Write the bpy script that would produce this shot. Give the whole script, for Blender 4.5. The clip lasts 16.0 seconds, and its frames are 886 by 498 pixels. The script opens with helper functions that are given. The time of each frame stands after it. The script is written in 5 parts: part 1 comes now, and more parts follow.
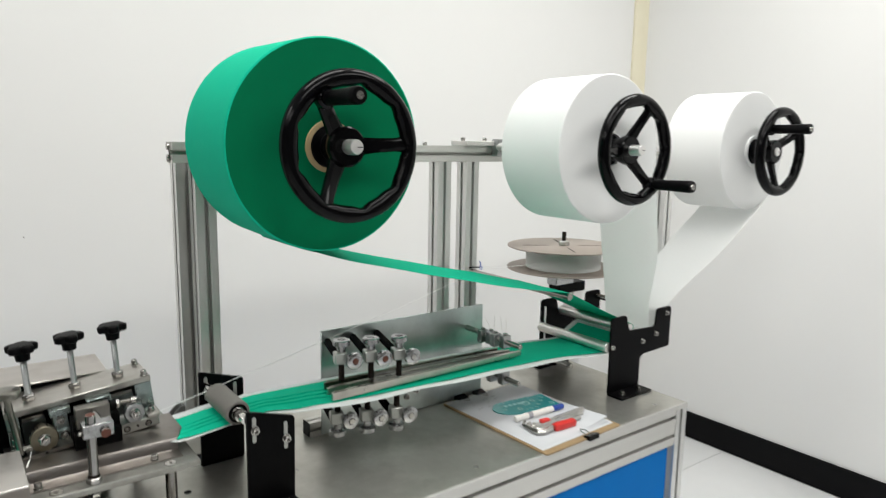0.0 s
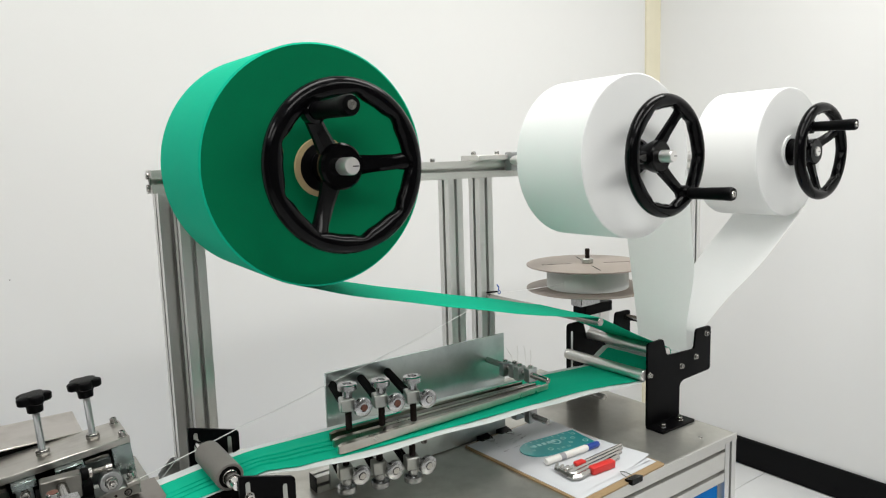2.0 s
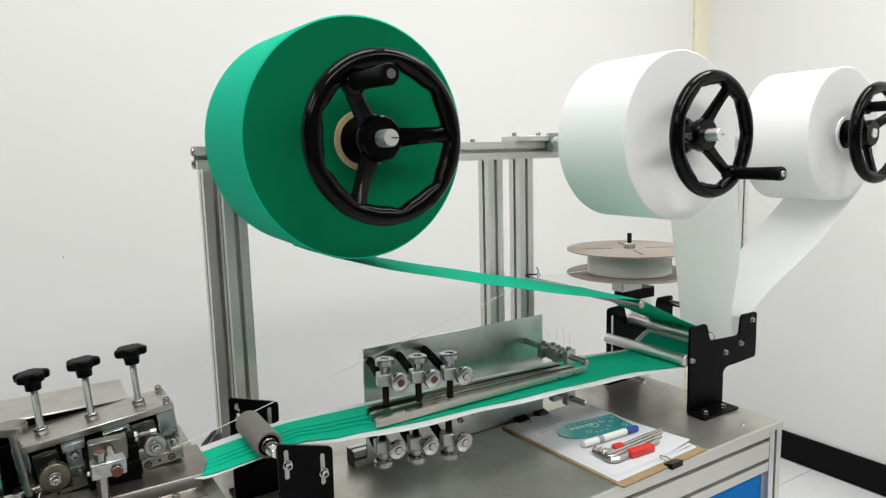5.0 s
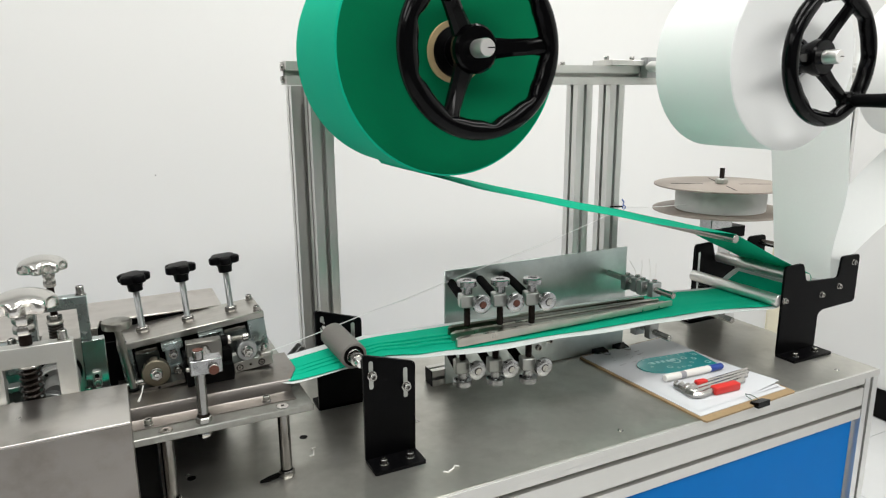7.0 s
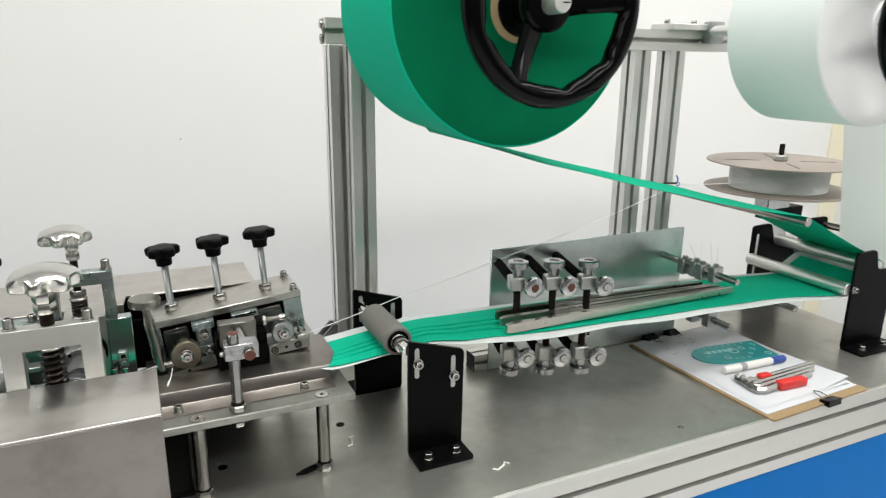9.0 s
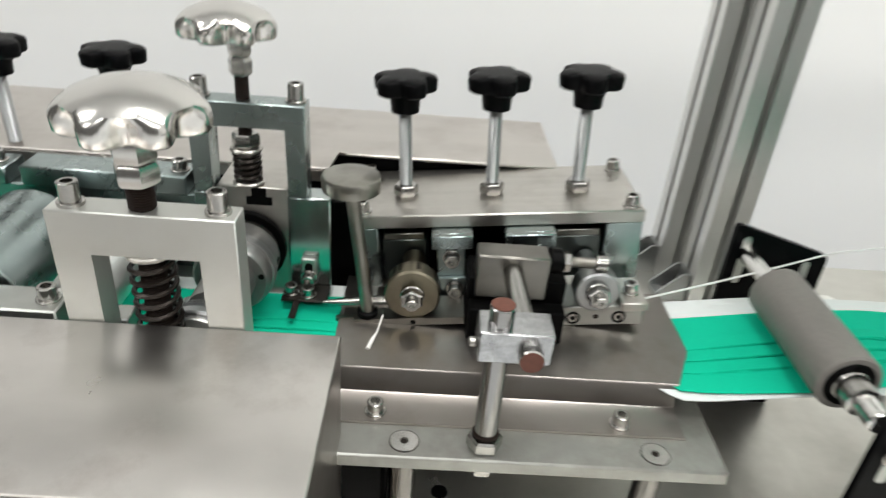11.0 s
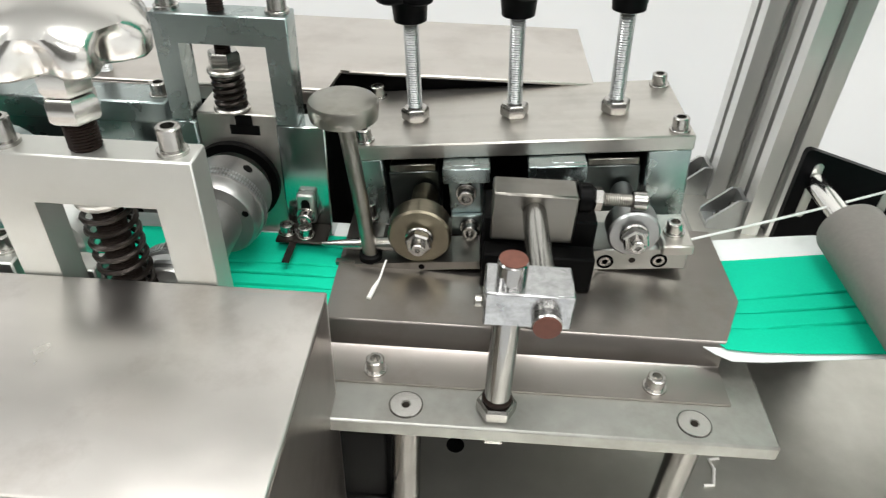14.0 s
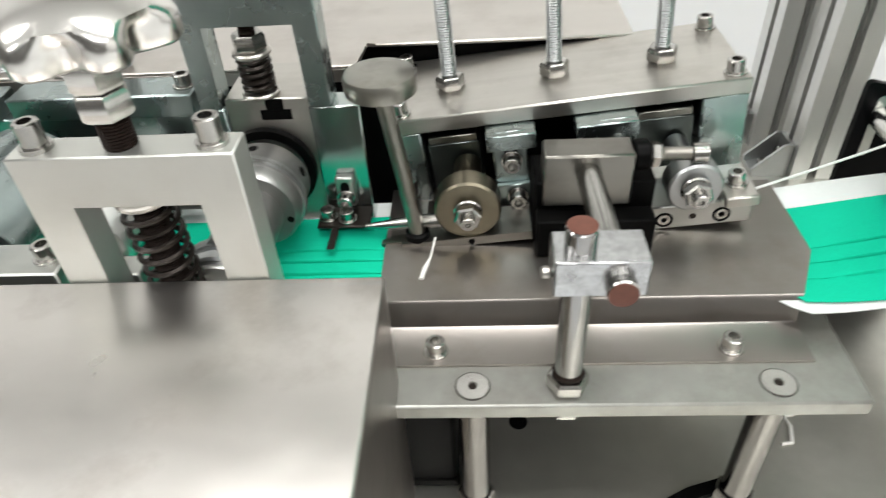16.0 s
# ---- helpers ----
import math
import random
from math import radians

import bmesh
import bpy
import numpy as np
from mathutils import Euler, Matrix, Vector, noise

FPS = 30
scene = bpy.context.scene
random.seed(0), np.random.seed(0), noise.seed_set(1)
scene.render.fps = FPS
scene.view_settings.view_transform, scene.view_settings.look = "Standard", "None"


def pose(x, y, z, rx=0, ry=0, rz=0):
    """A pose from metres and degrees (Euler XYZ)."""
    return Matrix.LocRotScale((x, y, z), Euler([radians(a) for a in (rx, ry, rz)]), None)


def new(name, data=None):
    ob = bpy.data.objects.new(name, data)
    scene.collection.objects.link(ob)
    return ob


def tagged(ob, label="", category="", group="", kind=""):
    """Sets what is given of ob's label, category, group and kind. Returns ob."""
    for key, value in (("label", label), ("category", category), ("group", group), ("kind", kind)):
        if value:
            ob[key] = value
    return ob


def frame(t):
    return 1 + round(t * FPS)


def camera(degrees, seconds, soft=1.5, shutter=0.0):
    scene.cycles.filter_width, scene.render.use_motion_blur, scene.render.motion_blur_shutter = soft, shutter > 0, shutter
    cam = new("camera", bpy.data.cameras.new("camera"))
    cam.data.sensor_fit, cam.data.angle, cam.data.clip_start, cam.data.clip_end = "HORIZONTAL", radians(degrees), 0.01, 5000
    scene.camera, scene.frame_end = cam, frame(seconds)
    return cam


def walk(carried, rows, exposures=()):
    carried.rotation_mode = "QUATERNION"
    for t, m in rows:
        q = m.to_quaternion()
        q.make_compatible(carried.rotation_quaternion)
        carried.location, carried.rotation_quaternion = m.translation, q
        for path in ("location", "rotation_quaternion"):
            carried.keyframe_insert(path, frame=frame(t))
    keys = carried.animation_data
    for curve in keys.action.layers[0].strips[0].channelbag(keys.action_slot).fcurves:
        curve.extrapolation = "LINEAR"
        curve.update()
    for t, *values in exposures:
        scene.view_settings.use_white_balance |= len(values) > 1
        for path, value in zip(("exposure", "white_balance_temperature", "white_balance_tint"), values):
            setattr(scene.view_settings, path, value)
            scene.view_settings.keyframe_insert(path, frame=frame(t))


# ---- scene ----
EXPOSURES = [(0.0, -0.45), (3.2, -0.45), (5.5, -0.40), (6.5, -0.32), (8.2, -0.25), (10.5, -0.14), (11.0, -0.10), (12.0, 0.07), (13.5, 0.18), (14.5, 0.20), (16.0, 0.18)]
cam = camera(66.78, 16.0, soft=1.2, shutter=0.4)
PATH = [
    (0, pose(-0.0971, -0.9982, 1.3899, 81.03, -0.97, -36.86)),
    (0.5, pose(-0.0374, -0.9171, 1.3848, 82.54, 0.77, -34.83)),
    (1, pose(-0.0229, -0.8804, 1.3782, 81.80, 1.65, -36.44)),
    (1.5, pose(-0.0245, -0.8728, 1.3830, 81.79, 1.78, -36.55)),
    (2, pose(-0.0122, -0.8876, 1.3838, 82.59, 1.70, -36.04)),
    (2.5, pose(-0.0166, -0.8719, 1.3853, 82.69, 1.15, -36.34)),
    (3, pose(-0.0166, -0.8643, 1.3822, 83.08, 1.44, -36.26)),
    (5.3, pose(-0.0093, -0.8908, 1.3549, 81.44, 1.59, -31.33)),
    (5.5, pose(-0.0112, -0.8857, 1.3511, 79.90, 1.41, -30.45)),
    (6, pose(-0.0223, -0.8833, 1.3270, 78.59, 1.41, -27.85)),
    (6.5, pose(-0.0175, -0.8773, 1.3284, 77.38, 0.91, -27.46)),
    (7, pose(-0.0284, -0.8661, 1.3244, 77.09, 0.45, -26.35)),
    (7.5, pose(-0.0319, -0.8658, 1.3276, 76.98, -0.13, -25.55)),
    (8, pose(-0.0342, -0.8655, 1.3255, 76.86, -0.17, -25.18)),
    (8.2, pose(-0.0330, -0.8611, 1.3233, 76.57, -0.15, -25.02)),
    (10.3, pose(-0.0456, -0.4635, 1.2776, 67.57, -3.19, -21.44)),
    (10.5, pose(-0.0381, -0.4118, 1.2529, 66.04, -4.50, -17.26)),
    (11, pose(0.0012, -0.2876, 1.2033, 60.28, -4.20, -0.01)),
    (11.5, pose(0.0090, -0.2490, 1.1879, 55.40, -2.56, 4.17)),
    (12, pose(0.0105, -0.2412, 1.1847, 53.73, -1.31, 2.33)),
    (12.5, pose(0.0104, -0.2328, 1.1813, 52.61, -0.80, 2.85)),
    (13, pose(0.0179, -0.2217, 1.1745, 50.63, -0.34, 3.33)),
    (13.5, pose(0.0192, -0.2177, 1.1744, 50.55, -1.15, 4.55)),
    (14, pose(0.0242, -0.2292, 1.1876, 52.56, -1.76, 3.33)),
    (14.5, pose(0.0314, -0.2309, 1.1870, 52.37, -1.45, 0.03)),
    (15, pose(0.0324, -0.2271, 1.1824, 51.70, -1.90, -0.81)),
    (15.5, pose(0.0296, -0.2212, 1.1794, 51.67, -0.38, 0.16)),
    (16, pose(0.0056, -0.2159, 1.1773, 50.32, 3.06, 1.61)),
]
walk(cam, PATH, EXPOSURES)

# ---- world and light: a closed white workshop room, two unseen walls darkened, under long ceiling lamps ----
world = bpy.data.worlds.new("world")
scene.world = world
world.use_nodes = True
world.node_tree.nodes["Background"].inputs["Color"].default_value = (0.80, 0.84, 0.88, 1)
world.node_tree.nodes["Background"].inputs["Strength"].default_value = 0.3
ROOM = dict(x0=-3.6, x1=2.735, y0=-3.4, y1=1.17, z1=3.0)
LAMPS = [(-1.9, -1.9), (0.3, -1.9), (1.75, -1.9), (-1.9, -0.15), (0.3, -0.15), (1.75, -0.15)]
LAMP_WATTS = 30
for lx, ly in LAMPS:
    lamp = bpy.data.lights.new("ceiling_lamp", "AREA")
    lamp.shape, lamp.size, lamp.size_y = "RECTANGLE", 1.2, 0.60
    lamp.energy, lamp.color = LAMP_WATTS, (1.0, 0.99, 0.965)
    new("ceiling_lamp", lamp).matrix_world = pose(lx, ly, ROOM["z1"] - 0.075)


# ---- materials ----
def mat(name, color, rough=0.5, metal=0.0, spec=0.5, vary=0.08, scale=30.0, stretch=(1, 1, 1), bump=0.0, bump_scale=200.0, rough_vary=0.1, stain=0.0, stain_color=(0.1, 0.08, 0.06), stain_scale=6.0, coat=0.0, alpha_glass=0.0, subsurface=0.0, island=0.0):
    m = bpy.data.materials.new(name)
    m.use_nodes = True
    nt = m.node_tree
    b = nt.nodes["Principled BSDF"]
    b.inputs["Metallic"].default_value = metal
    b.inputs["Specular IOR Level"].default_value = spec
    b.inputs["Coat Weight"].default_value = coat
    b.inputs["Transmission Weight"].default_value = alpha_glass
    co = nt.nodes.new("ShaderNodeTexCoord")
    mp = nt.nodes.new("ShaderNodeMapping")
    mp.inputs["Scale"].default_value = stretch
    nt.links.new(co.outputs["Object"], mp.inputs["Vector"])
    n1 = nt.nodes.new("ShaderNodeTexNoise")
    n1.inputs["Scale"].default_value, n1.inputs["Detail"].default_value = scale, 6
    nt.links.new(mp.outputs[0], n1.inputs["Vector"])
    n2 = nt.nodes.new("ShaderNodeTexNoise")
    n2.inputs["Scale"].default_value, n2.inputs["Detail"].default_value, n2.inputs["Roughness"].default_value = stain_scale, 8, 0.60
    nt.links.new(co.outputs["Object"], n2.inputs["Vector"])
    mix = nt.nodes.new("ShaderNodeMix")
    mix.data_type = "RGBA"
    lo = tuple(max(c * (1 - vary), 0) for c in color)
    hi = tuple(min(c * (1 + vary), 1) for c in color)
    mix.inputs[6].default_value, mix.inputs[7].default_value = (*lo, 1), (*hi, 1)
    nt.links.new(n1.outputs["Fac"], mix.inputs[0])
    last = mix.outputs[2]
    if stain > 0:
        ramp = nt.nodes.new("ShaderNodeMapRange")
        ramp.inputs["From Min"].default_value, ramp.inputs["From Max"].default_value = 0.48, 0.75
        ramp.inputs["To Max"].default_value = stain
        nt.links.new(n2.outputs["Fac"], ramp.inputs["Value"])
        mix2 = nt.nodes.new("ShaderNodeMix")
        mix2.data_type = "RGBA"
        mix2.inputs[7].default_value = (*stain_color, 1)
        nt.links.new(ramp.outputs[0], mix2.inputs[0])
        nt.links.new(last, mix2.inputs[6])
        last = mix2.outputs[2]
    nt.links.new(last, b.inputs["Base Color"])
    rr = nt.nodes.new("ShaderNodeMapRange")
    rr.inputs["To Min"].default_value, rr.inputs["To Max"].default_value = max(rough - rough_vary, 0.02), min(rough + rough_vary, 1)
    nt.links.new(n2.outputs["Fac"], rr.inputs["Value"])
    nt.links.new(rr.outputs[0], b.inputs["Roughness"])
    if bump > 0:
        n3 = nt.nodes.new("ShaderNodeTexNoise")
        n3.inputs["Scale"].default_value, n3.inputs["Detail"].default_value = bump_scale, 3
        nt.links.new(mp.outputs[0], n3.inputs["Vector"])
        bp = nt.nodes.new("ShaderNodeBump")
        bp.inputs["Strength"].default_value, bp.inputs["Distance"].default_value = bump, 0.0006
        nt.links.new(n3.outputs["Fac"], bp.inputs["Height"])
        nt.links.new(bp.outputs[0], b.inputs["Normal"])
    if subsurface > 0:
        tr = nt.nodes.new("ShaderNodeBsdfTranslucent")
        nt.links.new(last, tr.inputs["Color"])
        ms = nt.nodes.new("ShaderNodeMixShader")
        ms.inputs[0].default_value = subsurface
        nt.links.new(b.outputs[0], ms.inputs[1])
        nt.links.new(tr.outputs[0], ms.inputs[2])
        nt.links.new(ms.outputs[0], nt.nodes["Material Output"].inputs["Surface"])
    return m


M_WALL = mat("wall_paint", (0.80, 0.80, 0.785), 0.75, vary=0.012, scale=3, bump=0.08, bump_scale=120, stain=0.05, stain_color=(0.7, 0.69, 0.66), stain_scale=1.3)
# tone of the unseen walls, dark so that metals reflect dark
M_GREYWALL = mat("dark_fill_wall", (0.12, 0.117, 0.112), 0.8, vary=0.05, scale=3, bump=0.05)
M_CREAM = mat("cream_plastic", (0.78, 0.73, 0.56), 0.5, vary=0.03)
M_CEIL = mat("ceiling_paint", (0.82, 0.82, 0.81), 0.8, vary=0.01, scale=4)
M_FLOOR = mat("floor_tile", (0.76, 0.77, 0.77), 0.25, vary=0.03, scale=9, stain=0.15, stain_color=(0.5, 0.5, 0.49), stain_scale=3)
M_GROUT = mat("tile_joint", (0.42, 0.42, 0.41), 0.8)
M_SKIRT = mat("black_skirting", (0.004, 0.004, 0.0045), 0.5, spec=0.10, vary=0.2, stain=0.06, stain_color=(0.03, 0.03, 0.03))
M_TABLE = mat("worn_steel_sheet", (0.54, 0.532, 0.490), 0.35, 0.90, vary=0.10, scale=60, stretch=(1, 1, 1), bump=0.05, stain=0.75, stain_color=(0.31, 0.295, 0.26), stain_scale=6.5, rough_vary=0.20)
M_ALU = mat("anodised_aluminium", (0.70, 0.70, 0.68), 0.33, 0.82, vary=0.05, scale=80, stretch=(1, 1, 0.05), rough_vary=0.06)
M_ALUX = mat("anodised_aluminium_rail", (0.62, 0.612, 0.585), 0.40, 0.62, vary=0.05, scale=80, stretch=(0.05, 1, 1), rough_vary=0.06)
M_LEG = mat("dark_bright_leg_steel", (0.22, 0.21, 0.20), 0.14, 1.0, vary=0.10, scale=120, rough_vary=0.06)
M_BLUE = mat("blue_lacquered_panel", (0.0006, 0.160, 0.52), 0.45, 0.0, spec=0.05, vary=0.05, scale=15, rough_vary=0.05, bump=0.03)
M_GREEN = mat("green_nonwoven", (0.003, 0.45, 0.275), 0.85, spec=0.12, vary=0.10, scale=700, bump=0.25, bump_scale=900, stain=0.12, stain_color=(0.02, 0.56, 0.36), stain_scale=14)
# layered roll edges, darkened further with the shade on the roll's face
M_GREENEND = mat("shaded_green_roll_end", (0.0003, 0.150, 0.062), 0.85, spec=0.06, vary=0.10, scale=500, bump=0.15, bump_scale=700)
M_WHITEFAB = mat("white_nonwoven", (0.80, 0.81, 0.80), 0.8, vary=0.02, scale=500, bump=0.2, bump_scale=800)
M_SHEER = mat("sheer_white_nonwoven", (0.90, 0.91, 0.90), 0.8, vary=0.03, scale=400, bump=0.15, bump_scale=700, subsurface=0.66)
M_GREENWEB = mat("thin_green_nonwoven", (0.004, 0.44, 0.27), 0.85, spec=0.10, vary=0.10, scale=700, bump=0.25, bump_scale=900, subsurface=0.28)
M_BLACKGLOSS = mat("glossy_black_bakelite", (0.002, 0.002, 0.0024), 0.13, spec=0.12, vary=0.2, rough_vary=0.05)
M_BLACKMATT = mat("matt_black_plastic", (0.002, 0.002, 0.0024), 0.40, spec=0.07, vary=0.2, bump=0.2, bump_scale=900)
M_BLACKPLATE = mat("black_oxide_plate", (0.002, 0.002, 0.0024), 0.36, 0.0, spec=0.06, vary=0.3, scale=90, stain=0.10, stain_color=(0.012, 0.012, 0.012), stain_scale=40)
M_CHROME = mat("chrome", (0.76, 0.75, 0.73), 0.15, 1.0, vary=0.03, rough_vary=0.04)
M_BRIGHT = mat("turned_bright_steel", (0.42, 0.41, 0.39), 0.24, 1.0, vary=0.08, scale=250, rough_vary=0.08)
M_STEEL = mat("ground_steel", (0.50, 0.482, 0.450), 0.36, 1.0, vary=0.14, scale=120, stretch=(0.08, 1, 1), rough_vary=0.10, stain=0.5, stain_color=(0.36, 0.335, 0.30), stain_scale=35)
M_COVER = mat("brushed_stainless_cover", (0.60, 0.575, 0.548), 0.32, 1.0, vary=0.12, scale=40, stretch=(0.5, 1, 1), rough_vary=0.13, bump=0.9, bump_scale=26, stain=1.0, stain_color=(0.34, 0.305, 0.275), stain_scale=13)
M_ZINC = mat("zinc_plated_steel", (0.33, 0.385, 0.38), 0.28, 1.0, vary=0.10, scale=50, rough_vary=0.1, stain=0.35, stain_color=(0.19, 0.235, 0.24), stain_scale=28)
# darker copy of M_ZINC, with the recess shade in its colour
M_ZINCDARK = mat("recess_shaded_zinc", (0.15, 0.172, 0.165), 0.33, 1.0, vary=0.14, scale=60, rough_vary=0.1, stain=0.5, stain_color=(0.07, 0.072, 0.065), stain_scale=40)
M_ZINCWHITE = mat("pale_zinc_plate", (0.46, 0.47, 0.445), 0.36, 0.97, vary=0.09, scale=60, rough_vary=0.10, stain=0.45, stain_color=(0.30, 0.305, 0.285), stain_scale=24)
M_GALV = mat("galvanised_sheet", (0.60, 0.66, 0.65), 0.34, 1.0, vary=0.10, scale=45, rough_vary=0.12, bump=0.10, bump_scale=14, stain=0.5, stain_color=(0.34, 0.41, 0.41), stain_scale=16)
M_ZINCSMOOTH = mat("polished_zinc_plate", (0.42, 0.46, 0.45), 0.16, 1.0, vary=0.06, scale=40, rough_vary=0.05)
M_BRIDGE = mat("whitish_zinc_frame", (0.59, 0.595, 0.565), 0.42, 0.85, vary=0.08, scale=60, rough_vary=0.10, stain=0.5, stain_color=(0.47, 0.465, 0.43), stain_scale=30)
M_BASE = mat("dull_zinc_base_plate", (0.375, 0.376, 0.350), 0.42, 0.92, vary=0.16, scale=70, rough_vary=0.12, stain=0.7, stain_color=(0.23, 0.215, 0.190), stain_scale=26)
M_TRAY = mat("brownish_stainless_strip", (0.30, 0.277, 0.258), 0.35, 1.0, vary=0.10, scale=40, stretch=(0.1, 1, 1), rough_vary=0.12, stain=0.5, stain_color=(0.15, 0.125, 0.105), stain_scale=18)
M_SATIN = mat("satin_nickel", (0.62, 0.605, 0.58), 0.24, 1.0, vary=0.05, scale=60, rough_vary=0.07)
M_STRIP = mat("bright_folding_strip", (0.56, 0.53, 0.475), 0.30, 1.0, vary=0.10, scale=120, stretch=(0.08, 1, 1), rough_vary=0.1, stain=0.3, stain_color=(0.36, 0.33, 0.28), stain_scale=30)
M_BRONZE = mat("tarnished_steel_roller", (0.19, 0.17, 0.125), 0.30, 1.0, vary=0.15, scale=150, stretch=(1, 4, 1), rough_vary=0.1)
M_OLIVE = mat("tarnished_gauge_steel", (0.30, 0.292, 0.262), 0.33, 1.0, vary=0.15, scale=100, rough_vary=0.12, stain=0.4, stain_color=(0.15, 0.14, 0.11), stain_scale=60)
# black parts, and the shade painted inside the unit and under the cover
M_DARK = mat("black_steel_and_shade", (0.002, 0.002, 0.002), 0.45, 0.0, spec=0.06, vary=0.3)
M_SHAFT = mat("satin_turned_shaft", (0.80, 0.79, 0.77), 0.38, 0.9, vary=0.05, scale=150, stretch=(1, 0.1, 1), rough_vary=0.06)
M_WIRE = mat("white_coated_wire", (0.93, 0.93, 0.92), 0.5, vary=0.01, subsurface=0.5)
M_LINING = mat("thin_white_lining", (0.68, 0.71, 0.70), 0.8, vary=0.04, scale=300, bump=0.2, bump_scale=800)
M_REAR = mat("dull_stainless_cover", (0.55, 0.52, 0.488), 0.34, 1.0, vary=0.09, scale=45, stretch=(0.10, 1, 1), rough_vary=0.12, stain=0.7, stain_color=(0.38, 0.345, 0.315), stain_scale=14)
M_SPRING = mat("spring_steel", (0.024, 0.019, 0.016), 0.34, 0.6, spec=0.3, vary=0.2)
M_STUD = mat("oiled_threaded_stud", (0.012, 0.007, 0.005), 0.55, 0.0, spec=0.12, vary=0.3)
M_RUST = mat("brown_oxidised_end", (0.125, 0.045, 0.03), 0.55, 0.3, vary=0.25, scale=300)
M_ALUM = mat("cast_aluminium", (0.40, 0.41, 0.41), 0.34, 1.0, vary=0.10, scale=90, rough_vary=0.1)
M_DRUM = mat("satin_grey_drum_steel", (0.30, 0.298, 0.290), 0.42, 0.95, vary=0.14, scale=120, rough_vary=0.10, stain=0.5, stain_color=(0.17, 0.155, 0.14), stain_scale=60)
M_ALUBLOCK = mat("bright_aluminium_block", (0.44, 0.445, 0.45), 0.24, 0.98, vary=0.30, scale=420, rough_vary=0.10, bump=0.12, bump_scale=500, stain=0.5, stain_color=(0.16, 0.16, 0.165), stain_scale=160)
M_POST = mat("polished_post_steel", (0.30, 0.295, 0.288), 0.15, 1.0, vary=0.08, scale=120, rough_vary=0.06)
# darker than M_STEEL; on the swing block it carries dark reflections
M_DARKSTEEL = mat("dark_steel_block", (0.205, 0.197, 0.178), 0.33, 1.0, vary=0.12, scale=110, stretch=(0.15, 1, 1), rough_vary=0.08, stain=0.4, stain_color=(0.13, 0.11, 0.09), stain_scale=45)
M_RUBBER = mat("grey_rubber", (0.17, 0.16, 0.145), 0.62, vary=0.12, scale=300, bump=0.15, bump_scale=500)
M_WHITEPLASTIC = mat("white_plastic", (0.78, 0.77, 0.73), 0.4, vary=0.03)
M_PAPER = mat("white_paper", (0.56, 0.57, 0.59), 0.7, vary=0.015, scale=20)
M_BOARD = mat("brown_hardboard", (0.30, 0.205, 0.105), 0.7, vary=0.18, scale=160)
M_INK = mat("pencil_marks", (0.30, 0.30, 0.32), 0.7)
M_TEAL = mat("teal_translucent_plastic", (0.05, 0.42, 0.43), 0.18, vary=0.08, alpha_glass=0.25)
M_TEALPALE = mat("pale_teal_edge", (0.30, 0.62, 0.62), 0.3)
M_NAVY = mat("navy_plastic", (0.012, 0.05, 0.30), 0.3, vary=0.05)
M_RED = mat("red_plastic", (0.62, 0.03, 0.025), 0.4, vary=0.08)
M_WOODGREY = mat("grey_brown_flange", (0.37, 0.32, 0.28), 0.5, 0.35, vary=0.06, scale=30)
M_CARD = mat("cardboard_core", (0.50, 0.38, 0.20), 0.75, vary=0.1, scale=80)
M_BLUETAPE = mat("blue_plastic_tie", (0.02, 0.10, 0.42), 0.4)
M_LAMPFRAME = mat("lamp_housing", (0.8, 0.8, 0.8), 0.5)


# ---- mesh helpers ----
def finish(name, bm, material, parent=None, label="", smooth=38):
    me = bpy.data.meshes.new(name)
    bmesh.ops.recalc_face_normals(bm, faces=bm.faces[:])
    bm.to_mesh(me)
    bm.free()
    me.materials.append(material)
    me.polygons.foreach_set("use_smooth", [True] * len(me.polygons))
    me.set_sharp_from_angle(angle=radians(smooth))
    ob = new(name, me)
    if parent is not None:
        ob.parent = parent
    if label:
        tagged(ob, label)
    return ob


def part(name, bm, material, parent, label=""):
    return finish(name, bm, material, parent, label)


def structure(name, bm, material, label, category):
    return tagged(finish(name, bm, material), label, category, kind="structure")


def thing(name, at, label, category, group=""):
    e = new(name)
    e.empty_display_size = 0.02
    e.matrix_basis = at if isinstance(at, Matrix) else pose(*at)
    return tagged(e, label, category, group)


def box(bm, x0, x1, y0, y1, z0, z1, bevel=0.0, seg=1):
    r = bmesh.ops.create_cube(bm, size=1.0)
    vs = r["verts"]
    for v in vs:
        v.co = Vector(((x0 + x1) / 2 + v.co.x * (x1 - x0), (y0 + y1) / 2 + v.co.y * (y1 - y0), (z0 + z1) / 2 + v.co.z * (z1 - z0)))
    if bevel > 0:
        es = list({e for v in vs for e in v.link_edges})
        bmesh.ops.bevel(bm, geom=es, offset=bevel, segments=seg, affect="EDGES", profile=0.5)
    return bm


def boxed(*a, bevel=0.0006, seg=1):
    return box(bmesh.new(), *a, bevel=bevel, seg=seg)


def frame_of(p, q):
    d = (Vector(q) - Vector(p)).normalized()
    u = d.orthogonal().normalized()
    if abs(d.z) > 0.99:
        u = Vector((1, 0, 0))
    w = d.cross(u).normalized()
    return d, u, w


